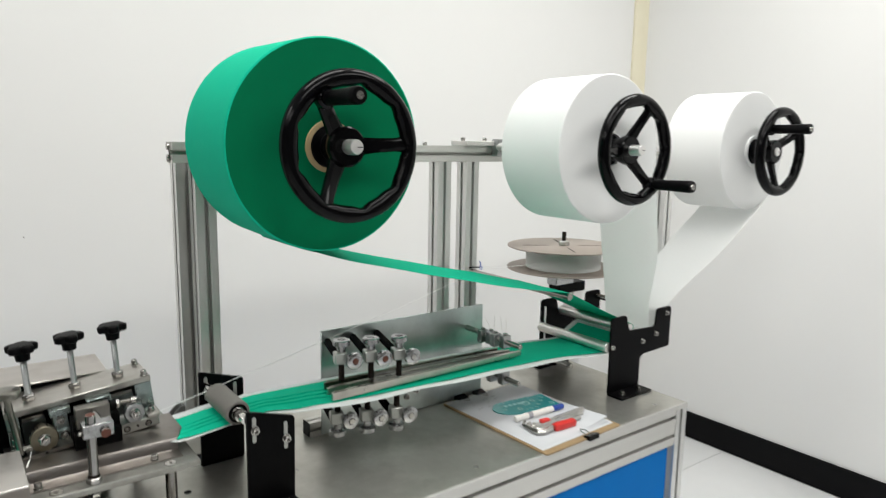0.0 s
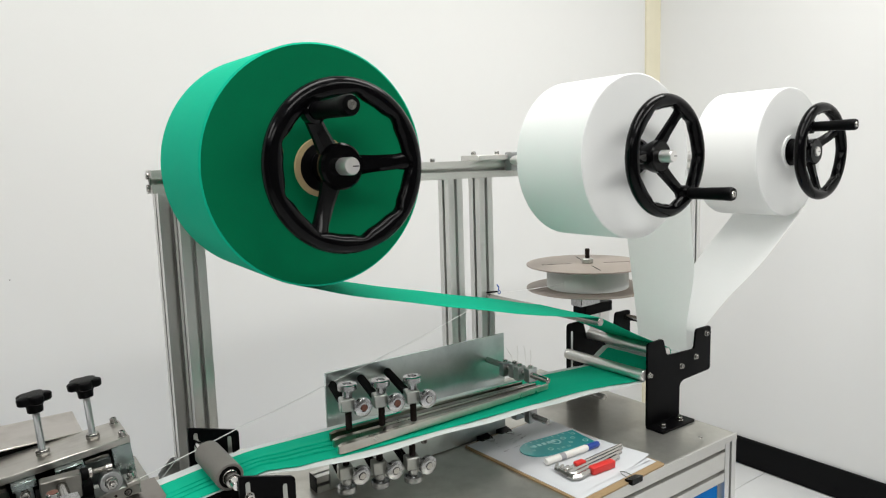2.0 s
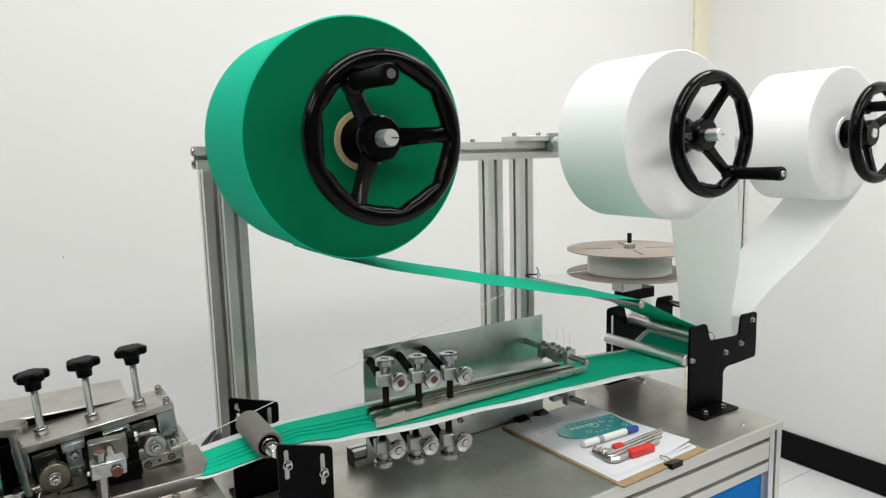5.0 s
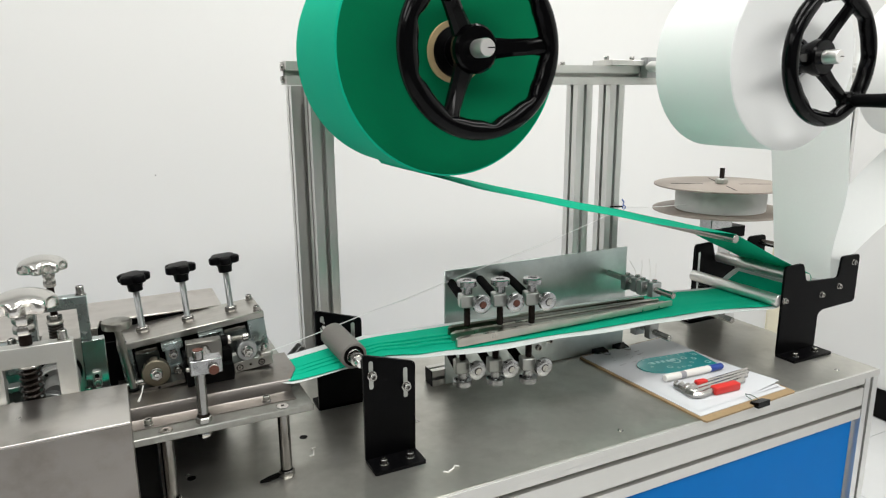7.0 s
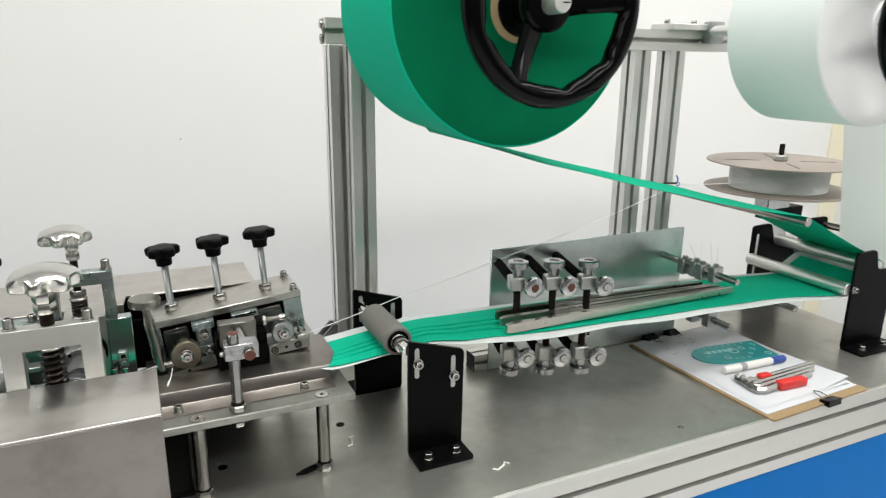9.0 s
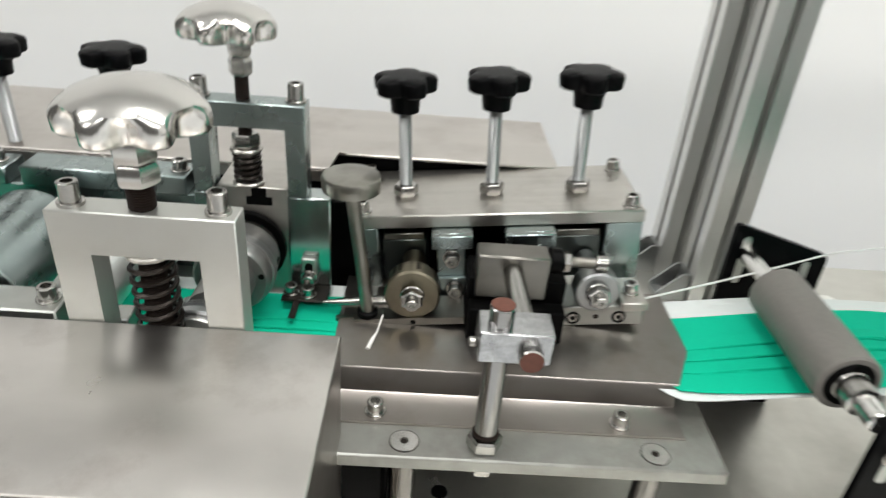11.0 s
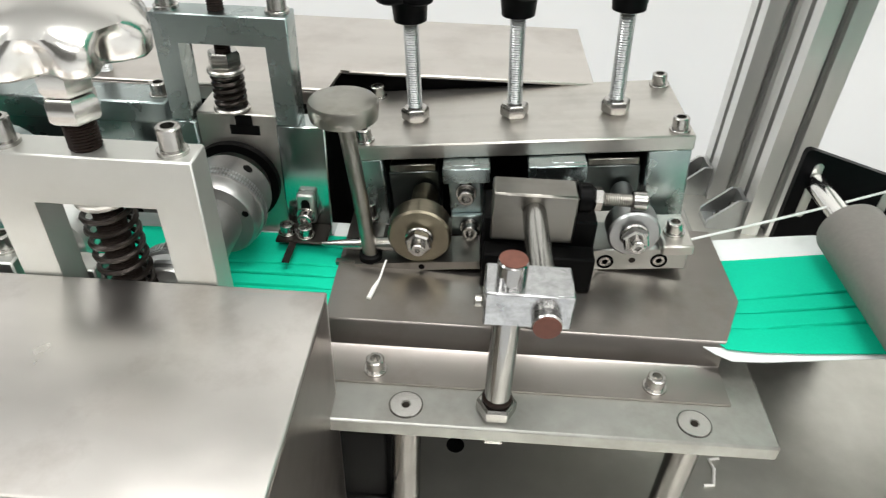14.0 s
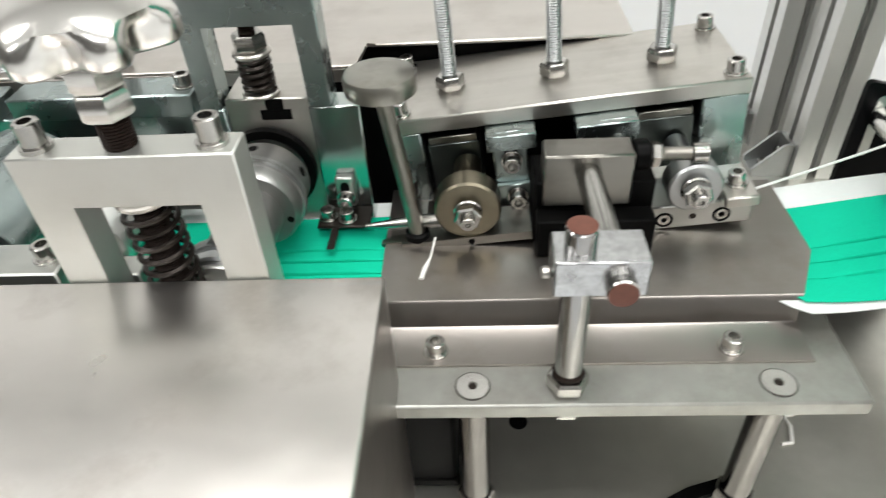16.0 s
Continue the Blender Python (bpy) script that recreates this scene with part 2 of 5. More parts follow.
def lathe(bm, p, q, profile, seg=24, caps=True):
    """profile: (distance along p->q in metres, radius) pairs."""
    d, u, w = frame_of(p, q)
    p = Vector(p)
    rings = []
    for s, r in profile:
        rings.append([bm.verts.new(p + d * s + (u * math.cos(a) + w * math.sin(a)) * r) for a in (2 * math.pi * i / seg for i in range(seg))])
    for a, b in zip(rings, rings[1:]):
        for i in range(seg):
            bm.faces.new((a[i], a[(i + 1) % seg], b[(i + 1) % seg], b[i]))
    if caps:
        bm.faces.new(rings[0])
        bm.faces.new(rings[-1])
    return bm


def rod(bm, p, q, r, seg=16, chamfer=0.0008):
    n = (Vector(q) - Vector(p)).length
    c = min(chamfer, r * 0.4)
    return lathe(bm, p, q, [(0, r - c), (c, r), (n - c, r), (n, r - c)], seg)


def tube(bm, p, q, r_out, r_in, seg=32):
    n = (Vector(q) - Vector(p)).length
    d, u, w = frame_of(p, q)
    rings = []
    for s, r in ((0, r_in), (0, r_out), (n, r_out), (n, r_in)):
        rings.append([bm.verts.new(Vector(p) + d * s + (u * math.cos(a) + w * math.sin(a)) * r) for a in (2 * math.pi * i / seg for i in range(seg))])
    for k in range(4):
        a, b = rings[k], rings[(k + 1) % 4]
        for i in range(seg):
            bm.faces.new((a[i], a[(i + 1) % seg], b[(i + 1) % seg], b[i]))
    return bm


def prism(bm, pts, axis, a, b):
    """A polygon of pairs extruded along an axis ('x', 'y' or 'z') from a to b; pairs are the other two axes in order."""
    def at(u, v, s):
        return {"x": (s, u, v), "y": (u, s, v), "z": (u, v, s)}[axis]
    lo = [bm.verts.new(at(u, v, a)) for u, v in pts]
    hi = [bm.verts.new(at(u, v, b)) for u, v in pts]
    bm.faces.new(lo)
    bm.faces.new(hi)
    n = len(pts)
    for i in range(n):
        bm.faces.new((lo[i], lo[(i + 1) % n], hi[(i + 1) % n], hi[i]))
    return bm


def rounded(pts, r, n=4):
    """Rounds the corners of a polygon."""
    out = []
    for i, p in enumerate(pts):
        p = Vector(p)
        a, b = Vector(pts[i - 1]) - p, Vector(pts[(i + 1) % len(pts)]) - p
        k = min(r, a.length * 0.45, b.length * 0.45)
        s, e = p + a.normalized() * k, p + b.normalized() * k
        for j in range(n + 1):
            t = j / n
            q = s * (1 - t) ** 2 + p * 2 * t * (1 - t) + e * t * t
            out.append((q.x, q.y))
    return out


def sweep(bm, path, r, seg=8, closed=False):
    pts = [Vector(p) for p in path]
    rings, u = [], None
    for i, p in enumerate(pts):
        if closed:
            d = (pts[(i + 1) % len(pts)] - pts[i - 1]).normalized()
        else:
            d = (pts[min(i + 1, len(pts) - 1)] - pts[max(i - 1, 0)]).normalized()
        u = d.orthogonal().normalized() if u is None else (u - d * u.dot(d)).normalized()
        w = d.cross(u)
        rr = r(i) if callable(r) else r
        rings.append([bm.verts.new(p + (u * math.cos(a) + w * math.sin(a)) * rr) for a in (2 * math.pi * k / seg for k in range(seg))])
    pairs = list(zip(rings, rings[1:]))
    if closed:
        pairs.append((rings[-1], rings[0]))
    for a, b in pairs:
        for i in range(seg):
            bm.faces.new((a[i], a[(i + 1) % seg], b[(i + 1) % seg], b[i]))
    if not closed:
        bm.faces.new(rings[0])
        bm.faces.new(rings[-1])
    return bm


def hexa(bm, p, q, r, cham=0.17):
    n = (Vector(q) - Vector(p)).length
    return lathe(bm, p, q, [(0, r * (1 - cham * 0.8)), (n * cham, r), (n * (1 - cham), r), (n, r * (1 - cham * 0.8))], 6)


def socket_head(bm, p, q, r):
    """A cap screw's head with its hexagon socket sunk in the end q."""
    n = (Vector(q) - Vector(p)).length
    c = r * 0.12
    d, u, w = frame_of(p, q)
    lathe(bm, p, q, [(0, r), (n - c, r), (n, r - c), (n, r * 0.58), (n * 0.45, r * 0.55)], 18)
    return bm


def cap_screw(name, at, r, h, group, up=(0, 0, 1), washer=True, label="steel socket cap screw with a washer"):
    """A cap screw seated at a point, head pointing along up."""
    at, up = Vector(at), Vector(up)
    t = thing(name, (*at, 0, 0, 0), label, "screw", group)
    if washer:
        part("washer", rod(bmesh.new(), (0, 0, 0), up * h * 0.18, r * 1.35, 18, 0.0003), M_BRIGHT, t)
    part("head", socket_head(bmesh.new(), up * h * (0.18 if washer else 0), up * h, r), M_BRIGHT, t)
    return t


def screw_part(parent, at, r, h, up=(0, 0, 1), material=None):
    at, up = Vector(at), Vector(up)
    s = part("cap_screw", socket_head(bmesh.new(), at, at + up * h, r), material or M_BRIGHT, parent)
    part("washer", rod(bmesh.new(), at - up * 0.0002, at + up * h * 0.16, r * 1.3, 16, 0.0002), M_BRIGHT, s)
    return s


def thread(bm, p, q, r, pitch=0.00125, seg=14):
    """A threaded rod as closely stacked ridges."""
    n = (Vector(q) - Vector(p)).length
    k = int(n / pitch)
    prof = [(0, r * 0.9)]
    for i in range(k):
        prof += [(i * pitch + pitch * 0.25, r * 0.88), (i * pitch + pitch * 0.75, r)]
    prof.append((n, r * 0.88))
    return lathe(bm, p, q, prof, seg)


def spring(bm, p, q, r, wire, turns, per=14):
    d, u, w = frame_of(p, q)
    p, n = Vector(p), (Vector(q) - Vector(p)).length
    k = int(turns * per)
    return sweep(bm, [p + d * (n * i / k) + (u * math.cos(2 * math.pi * i / per) + w * math.sin(2 * math.pi * i / per)) * r for i in range(k + 1)], wire, 6)


# ---- the room ----
X0, X1, Y0, Y1, Z1 = ROOM["x0"], ROOM["x1"], ROOM["y0"], ROOM["y1"], ROOM["z1"]
structure("ceiling", boxed(X0 - 0.1, X1 + 0.1, Y0 - 0.1, Y1 + 0.1, Z1, Z1 + 0.1, bevel=0), M_CEIL, "plain white painted ceiling over the workshop", "ceiling")
structure("wall_north", boxed(X0 - 0.1, X1 + 0.1, Y1, Y1 + 0.1, 0, Z1, bevel=0), M_WALL, "plain white painted wall behind the machine", "wall")
structure("wall_south", boxed(X0 - 0.1, X1 + 0.1, Y0 - 0.1, Y0, 0, Z1, bevel=0), M_GREYWALL, "plain unseen wall kept dark to hold back fill light", "wall")
structure("wall_east", boxed(X1, X1 + 0.1, Y0, Y1, 0, Z1, bevel=0), M_WALL, "plain white painted wall with a black skirting", "wall")
structure("wall_west", boxed(X0 - 0.1, X0, Y0, Y1, 0, Z1, bevel=0), M_GREYWALL, "plain unseen wall kept dark to hold back fill light", "wall")
structure("floor", boxed(X0, X1, Y0, Y1, -0.1, -0.003, bevel=0), M_GROUT, "light grey tiled floor with thin joints", "floor")
tile_mesh = bpy.data.meshes.new("tile")
tile_bm = boxed(-0.2985, 0.2985, -0.2985, 0.2985, -0.0028, 0.0, bevel=0.0008)
bmesh.ops.recalc_face_normals(tile_bm, faces=tile_bm.faces[:])
tile_bm.to_mesh(tile_mesh)
tile_bm.free()
tile_mesh.materials.append(M_FLOOR)
FLOOR = bpy.data.objects["floor"]
for i in range(10):
    for j in range(7):
        tile = new("tile", tile_mesh)
        tile.parent = FLOOR
        tile.location = (X1 - 0.315 - 0.6 * i, Y1 - 0.315 - 0.6 * j, 0)
structure("baseboard_east", boxed(X1 - 0.012, X1, Y0, Y1 - 0.012, 0, 0.124, bevel=0.002), M_SKIRT, "black painted skirting along the wall", "skirting")
structure("baseboard_north", boxed(X0, X1, Y1 - 0.012, Y1, 0, 0.124, bevel=0.002), M_SKIRT, "black painted skirting along the wall", "skirting")
structure("trim_corner", prism(bmesh.new(), [(X1 - 0.062, Y1), (X1 - 0.062, Y1 - 0.010), (X1 - 0.010, Y1 - 0.040), (X1, Y1 - 0.040), (X1, Y1)], "z", 0.125, Z1 - 0.002), M_CREAM, "cream cable trunking up the corner of the walls", "trunking")


def ceiling_light(x, y):
    t = thing("ceiling_light", (x, y, Z1), "white rectangular ceiling lamp housing", "lamp", "ceiling lamps")
    part("housing", boxed(-0.62, 0.62, -0.31, 0.31, -0.07, 0, bevel=0.004), M_LAMPFRAME, t)


for lx, ly in LAMPS:
    ceiling_light(lx, ly)


# ---- the bench ----
T = 0.80
TX0, TX1, TY0, TY1 = -1.25, 1.268, -0.148, 0.437


def profile(name, axis, lo, hi, u0, u1, v0, v1, parent, label="", nu=1, nv=1, material=None):
    """An extruded aluminium profile along an axis; u and v are the other two axes. Slots are sunk along each side."""
    k = min(u1 - u0, v1 - v0) / 0.04
    g, c1, d1, dp = 0.0042 * k, 0.0074 * k, 0.0040 * k, 0.0155 * k
    def outline():
        pts = []
        def side(a, b, n, fixed, inward, order):
            out = []
            step = (b - a) / n
            for i in range(n):
                c = a + step * (i + 0.5)
                s, w = math.copysign(g, step), math.copysign(c1, step)
                for p in ((c - s, 0), (c - s, d1), (c - w, d1), (c - w, dp), (c + w, dp), (c + w, d1), (c + s, d1), (c + s, 0)):
                    out.append((p[0], fixed + inward * p[1]) if order == 0 else (fixed + inward * p[1], p[0]))
            return out
        pts.append((u0, v0)); pts += side(u0, u1, nu, v0, 1, 0)
        pts.append((u1, v0)); pts += side(v0, v1, nv, u1, -1, 1)
        pts.append((u1, v1)); pts += side(u1, u0, nu, v1, -1, 0)
        pts.append((u0, v1)); pts += side(v1, v0, nv, u0, 1, 1)
        return pts
    bm = prism(bmesh.new(), outline(), axis, lo, hi)
    return part(name, bm, material or (M_ALU if axis == "z" else M_ALUX), parent, label)


bench = thing("work_bench", (0, 0, 0), "steel-topped workbench on an aluminium profile frame", "workbench")
part("tabletop", boxed(TX0, TX1, TY0 + 0.004, TY1, T - 0.004, T, bevel=0.0012), M_TABLE, bench, "worn grey steel sheet top")
part("edge_trim", boxed(TX0, TX1 + 0.001, TY0 - 0.001, TY0 + 0.0035, T - 0.013, T + 0.0008, bevel=0.0006), M_ALUX, bench, "bright aluminium edge strip")
profile("front_rail", "x", TX0, TX1 - 0.042, TY0, TY0 + 0.04, T - 0.094, T - 0.0045, bench, nv=2)
profile("rear_rail", "x", TX0, TX1 - 0.042, TY1 - 0.04, TY1, T - 0.094, T - 0.0045, bench, nv=2)
profile("side_rail", "y", TY0 + 0.042, TY1 - 0.042, TX1 - 0.04, TX1, T - 0.094, T - 0.0045, bench, nv=2)
for px, py in ((TX1 - 0.04, TY0), (TX1 - 0.04, TY1 - 0.04), (TX0, TY0), (TX0, TY1 - 0.04), (0.600, TY0)):
    profile("leg", "z", 0.0, T - 0.0945 if px < 1.0 else T - 0.0045, px, px + 0.04, py, py + 0.04, bench)
for a, b in ((0.642, TX1 - 0.042), (TX0 + 0.042, 0.598)):
    profile("lower_rail", "x", a, b, TY0, TY0 + 0.04, 0.12, 0.16, bench)
part("blue_panel", boxed(0.650, TX1 - 0.050, TY0 + 0.010, TY0 + 0.016, 0.165, T - 0.099, bevel=0.001), M_BLUE, bench, "glossy blue lacquered front panel")
part("blue_panel", boxed(TX0 + 0.05, 0.592, TY0 + 0.010, TY0 + 0.016, 0.165, T - 0.099, bevel=0.001), M_BLUE, bench)
part("end_panel", boxed(TX1 - 0.022, TX1 - 0.016, TY0 + 0.045, TY1 - 0.045, 0.165, T - 0.099, bevel=0.001), M_BLUE, bench)
for sx, sy in ((0.658, -0.110), (1.191, -0.113), (0.381, 0.067), (0.60, 0.39), (-0.2, -0.11)):
    b = part("countersunk_screw", lathe(bmesh.new(), (sx, sy, T - 0.0005), (sx, sy, T + 0.1), [(0, 0.0052), (0.0009, 0.0046), (0.0009, 0.0024), (0.0002, 0.0022)], 14), M_BRIGHT, bench)
for sx, sy in ((0.028, 0.0565), (0.2, 0.10)):
    part("drill_hole", tube(bmesh.new(), (sx, sy, T - 0.0008), (sx, sy, T + 0.0004), 0.0062, 0.0001, 20), M_DARK, bench)

# ---- the overhead frame that carries the rolls ----
gantry = thing("roll_stand_frame", (0, 0, 0), "aluminium profile frame with posts and a top beam", "frame")
PY0, PY1 = 0.331, 0.371
profile("post", "z", T, 1.3434, 0.302, 0.342, PY0, PY1, gantry)
profile("post", "z", T, 1.3434, 0.284, 0.324, 0.393, 0.433, gantry)


def corner_bracket(m, parent):
    """A cast corner bracket: two flanges, two cheeks and two bolts; the corner lies on the origin, flanges run to -x and +z."""
    t = part("corner_bracket", bmesh.new(), M_ALUM, parent, "cast aluminium corner bracket")
    bm = bmesh.new()
    prism(bm, [(-0.0005, 0.0003), (-0.0335, 0.0003), (-0.0335, 0.0045), (-0.0045, 0.0045), (-0.0045, 0.034), (-0.0005, 0.034)], "y", -0.0135, 0.0135)
    for y0 in (-0.0138, 0.0108):
        prism(bm, [(-0.004, 0.004), (-0.034, 0.004), (-0.034, 0.009), (-0.009, 0.034), (-0.004, 0.034)], "y", y0, y0 + 0.003)
    bm.transform(m)
    bm.to_mesh(t.data)
    bm.free()
    for a, b in (((-0.019, 0, 0.0046), (-0.019, 0, 0.0105)), ((-0.0046, 0, 0.019), (-0.0105, 0, 0.019))):
        part("bolt", socket_head(bmesh.new(), m @ Vector(a), m @ Vector(b), 0.0058), M_BRIGHT, t)


corner_bracket(pose(0.302, 0.351, T), gantry)
corner_bracket(pose(0.284, 0.413, T), gantry)
profile("post", "z", T, 1.3434, 0.887, 0.927, PY0, PY1, gantry)
profile("post", "z", T, 1.3434, 0.976, 1.016, PY0, PY1, gantry)
profile("post", "z", 0.93, 1.3434, 1.815, 1.855, PY0, PY1, gantry)
profile("beam", "x", 0.262, 1.92, PY0, PY1, 1.3436, 1.3836, gantry)
for zc in (1.353, 1.374):
    part("end_screw", rod(bmesh.new(), (0.2615, 0.351, zc), (0.257, 0.351, zc), 0.006, 14), M_BRIGHT, gantry)
for bx in (0.86, 0.985, 1.02, 1.10):
    part("clamp_bolt", hexa(bmesh.new(), (bx, 0.352, 1.3836), (bx, 0.352, 1.391), 0.006), M_BRIGHT, gantry)
part("bearing_rail", boxed(0.965, 1.19, 0.318, 0.384, 1.3838, 1.396, bevel=0.001), M_ALUX, gantry, "flat aluminium mounting rail on the beam")
for bx in (0.978, 1.05, 1.165):
    part("clamp_bolt", hexa(bmesh.new(), (bx, 0.352, 1.396), (bx, 0.352, 1.405), 0.006), M_BRIGHT, gantry)
for ux in (0.4068, 1.0719, 1.666):
    part("bearing_block", boxed(ux - 0.018, ux + 0.018, 0.305, 0.330, 1.358, 1.402, bevel=0.004, seg=2), M_ALUM, gantry)
part("corner_bracket", prism(bmesh.new(), [(0.3424, T), (0.3764, T), (0.3764, T + 0.006), (0.3484, T + 0.034), (0.3424, T + 0.034)], "y", PY0 + 0.004, PY1 - 0.004), M_ALUM, gantry)

# ---- the rolls and their handwheels ----
AX_Z = 1.3814


def fabric_roll(x, y0, y1, r, side, end, core, label, group):
    """A wound roll on its shaft; its origin lies on the shaft."""
    t = thing("fabric_roll", (x, 0, AX_Z), label, "fabric roll", group)
    e = 0.0025
    bm = lathe(bmesh.new(), (0, y0, 0), (0, y1, 0), [(e * 0.4, r - e), (e, r), (y1 - y0 - e, r), (y1 - y0 - e * 0.4, r - e)], 96, caps=False)
    part("winding", bm, side, t)
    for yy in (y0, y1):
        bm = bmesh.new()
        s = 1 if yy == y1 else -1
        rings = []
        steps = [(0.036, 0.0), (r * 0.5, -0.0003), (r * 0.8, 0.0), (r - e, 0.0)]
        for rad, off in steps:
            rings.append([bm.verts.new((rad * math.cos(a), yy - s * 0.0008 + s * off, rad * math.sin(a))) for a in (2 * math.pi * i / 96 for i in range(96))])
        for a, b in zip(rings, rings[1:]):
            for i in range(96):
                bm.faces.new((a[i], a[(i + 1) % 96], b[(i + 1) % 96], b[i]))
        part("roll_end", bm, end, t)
    part("core", tube(bmesh.new(), (0, y0 - 0.004, 0), (0, y1 + 0.004, 0), 0.0415, 0.034, 40), core, t, "cardboard core ring")
    return t


def handwheel(x, y, spoke, handle, label, reach=0.094, tip=0.016):
    """A three-spoked handwheel on the end of its shaft; angles in degrees anticlockwise from +x seen from the front."""
    t = thing("handwheel", (x, 0, AX_Z), label, "handwheel", "handwheels of the rolls")
    R, rr = 0.1020, 0.0135
    n = 120
    bm = bmesh.new()
    rings = []
    for i in range(n):
        a = 2 * math.pi * i / n
        c = Vector((math.cos(a), 0, math.sin(a)))
        r1 = rr
        dip = 0.0055 * (0.5 + 0.5 * math.cos(9 * a)) ** 4
        ring = []
        for k in range(14):
            b = 2 * math.pi * k / 14
            inner = max(0.0, -math.cos(b))
            ring.append(bm.verts.new(c * (R + math.cos(b) * r1 + dip * inner) + Vector((0, y + math.sin(b) * r1 * 0.95, 0))))
        rings.append(ring)
    for a, b in zip(rings, rings[1:] + rings[:1]):
        for k in range(14):
            bm.faces.new((a[k], a[(k + 1) % 14], b[(k + 1) % 14], b[k]))
    part("rim", bm, M_BLACKGLOSS, t)
    for s in spoke:
        a = radians(s)
        d = Vector((math.cos(a), 0, math.sin(a)))
        w = Vector((-math.sin(a), 0, math.cos(a)))
        bm = bmesh.new()
        rings = []
        for f, hw, yy, th in ((0.020, 0.0145, y + 0.026, 0.008), (0.05, 0.0115, y + 0.018, 0.007), (0.082, 0.0105, y + 0.008, 0.0065), (0.098, 0.0135, y + 0.001, 0.0065)):
            c = d * f
            ring = [bm.verts.new(c + w * (hw * p) + Vector((0, yy + th * q, 0))) for p, q in ((-1, -0.35), (-0.55, -1), (0.55, -1), (1, -0.35), (1, 0.6), (-1, 0.6))]
            rings.append(ring)
        for a1, b1 in zip(rings, rings[1:]):
            for k in range(6):
                bm.faces.new((a1[k], a1[(k + 1) % 6], b1[(k + 1) % 6], b1[k]))
        bm.faces.new(rings[0]); bm.faces.new(rings[-1])
        part("spoke", bm, M_BLACKGLOSS, t)
    part("hub", lathe(bmesh.new(), (0, y + 0.055, 0), (0, -1, 0), [(0, 0.024), (0.018, 0.026), (0.03, 0.031), (0.042, 0.031), (0.045, 0.028), (0.0455, 0.013)], 32), M_BLACKGLOSS, t)
    part("collar", lathe(bmesh.new(), (0, y + 0.12, 0), (0, -1, 0), [(0, 0.036), (0.03, 0.036), (0.034, 0.028), (0.042, 0.028), (0.044, 0.033), (0.054, 0.033), (0.056, 0.022), (0.064, 0.022)], 32), M_BLACKMATT, t, "stepped black clamping collar")
    sh = part("shaft", lathe(bmesh.new(), (0, 0.31, 0), (0, -1, 0), [(0, 0.0118), (0.31 - y - 0.003 + tip, 0.0118), (0.31 - y + tip, 0.0105)], 28), M_SHAFT, t, "bright turned steel shaft")
    part("scribe_line", boxed(0.0, 0.0095, y - tip - 0.0006, y - tip + 0.0001, -0.0007, 0.0007, bevel=0), M_DARK, sh)
    a = radians(handle)
    c = Vector((math.cos(a), 0, math.sin(a))) * reach
    boss = lathe(bmesh.new(), c + Vector((0, y + 0.014, 0)), c + Vector((0, y - 1, 0)), [(0, 0.013), (0.006, 0.0155), (0.020, 0.0155), (0.024, 0.011)], 24)
    part("handle_boss", boss, M_BLACKGLOSS, t)
    h = part("handle", lathe(bmesh.new(), c + Vector((0, y - 0.010, 0)), c + Vector((0, -1, 0)), [(0, 0.0098), (0.004, 0.0115), (0.030, 0.0112), (0.075, 0.0125), (0.086, 0.0128), (0.090, 0.0112)], 24), M_BLACKMATT, t, "black plastic crank handle")
    part("handle_screw", lathe(bmesh.new(), c + Vector((0, y - 0.100, 0)), c + Vector((0, -1, 0)), [(0, 0.0062), (0.0015, 0.0058), (0.0015, 0.003), (0.0004, 0.0028)], 16), M_BRIGHT, h)
    return t


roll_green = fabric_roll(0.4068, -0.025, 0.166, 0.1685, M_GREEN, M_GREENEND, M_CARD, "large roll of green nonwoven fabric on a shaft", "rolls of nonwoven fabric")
roll_white = fabric_roll(1.0719, -0.044, 0.132, 0.160, M_WHITEFAB, M_WHITEFAB, M_WHITEFAB, "large roll of white nonwoven fabric on a shaft", "rolls of nonwoven fabric")
roll_far = fabric_roll(1.666, -0.038, 0.132, 0.157, M_WHITEFAB, M_WHITEFAB, M_WHITEFAB, "white nonwoven fabric roll beyond the bench end", "rolls of nonwoven fabric")
WHEEL_Y = -0.098
wheel_green = handwheel(0.4068, WHEEL_Y, (3, 123, 243), 122, "glossy black three-spoked handwheel before the green roll", 0.082)
wheel_white = handwheel(1.0719, WHEEL_Y - 0.010, (62, 182, -52), -50, "glossy black three-spoked handwheel before a white roll")
wheel_far = handwheel(1.666, WHEEL_Y - 0.010, (30, 150, 270), 136, "glossy black three-spoked handwheel on the far shaft", 0.082, -0.006)
# the loaded shafts droop or lean a little
SEAT = {
    roll_green: pose(0.4068, 0, AX_Z + 0.0004, 1.5, 0, 0),
    wheel_green: pose(0.4068, 0, AX_Z),
    roll_white: pose(1.0719, 0, AX_Z),
    wheel_white: pose(1.0719, -0.098, AX_Z, 0, 0, 1.0) @ pose(0, 0.098, 0),
    roll_far: pose(1.666, 0, AX_Z),
    wheel_far: pose(1.672, 0, AX_Z),
}


# ---- the fabric webs ----
BAR = (0.996, 1.060)


def smoothstep(a, b, x):
    f = min(max((x - a) / (b - a), 0), 1)
    return f * f * (3 - 2 * f)


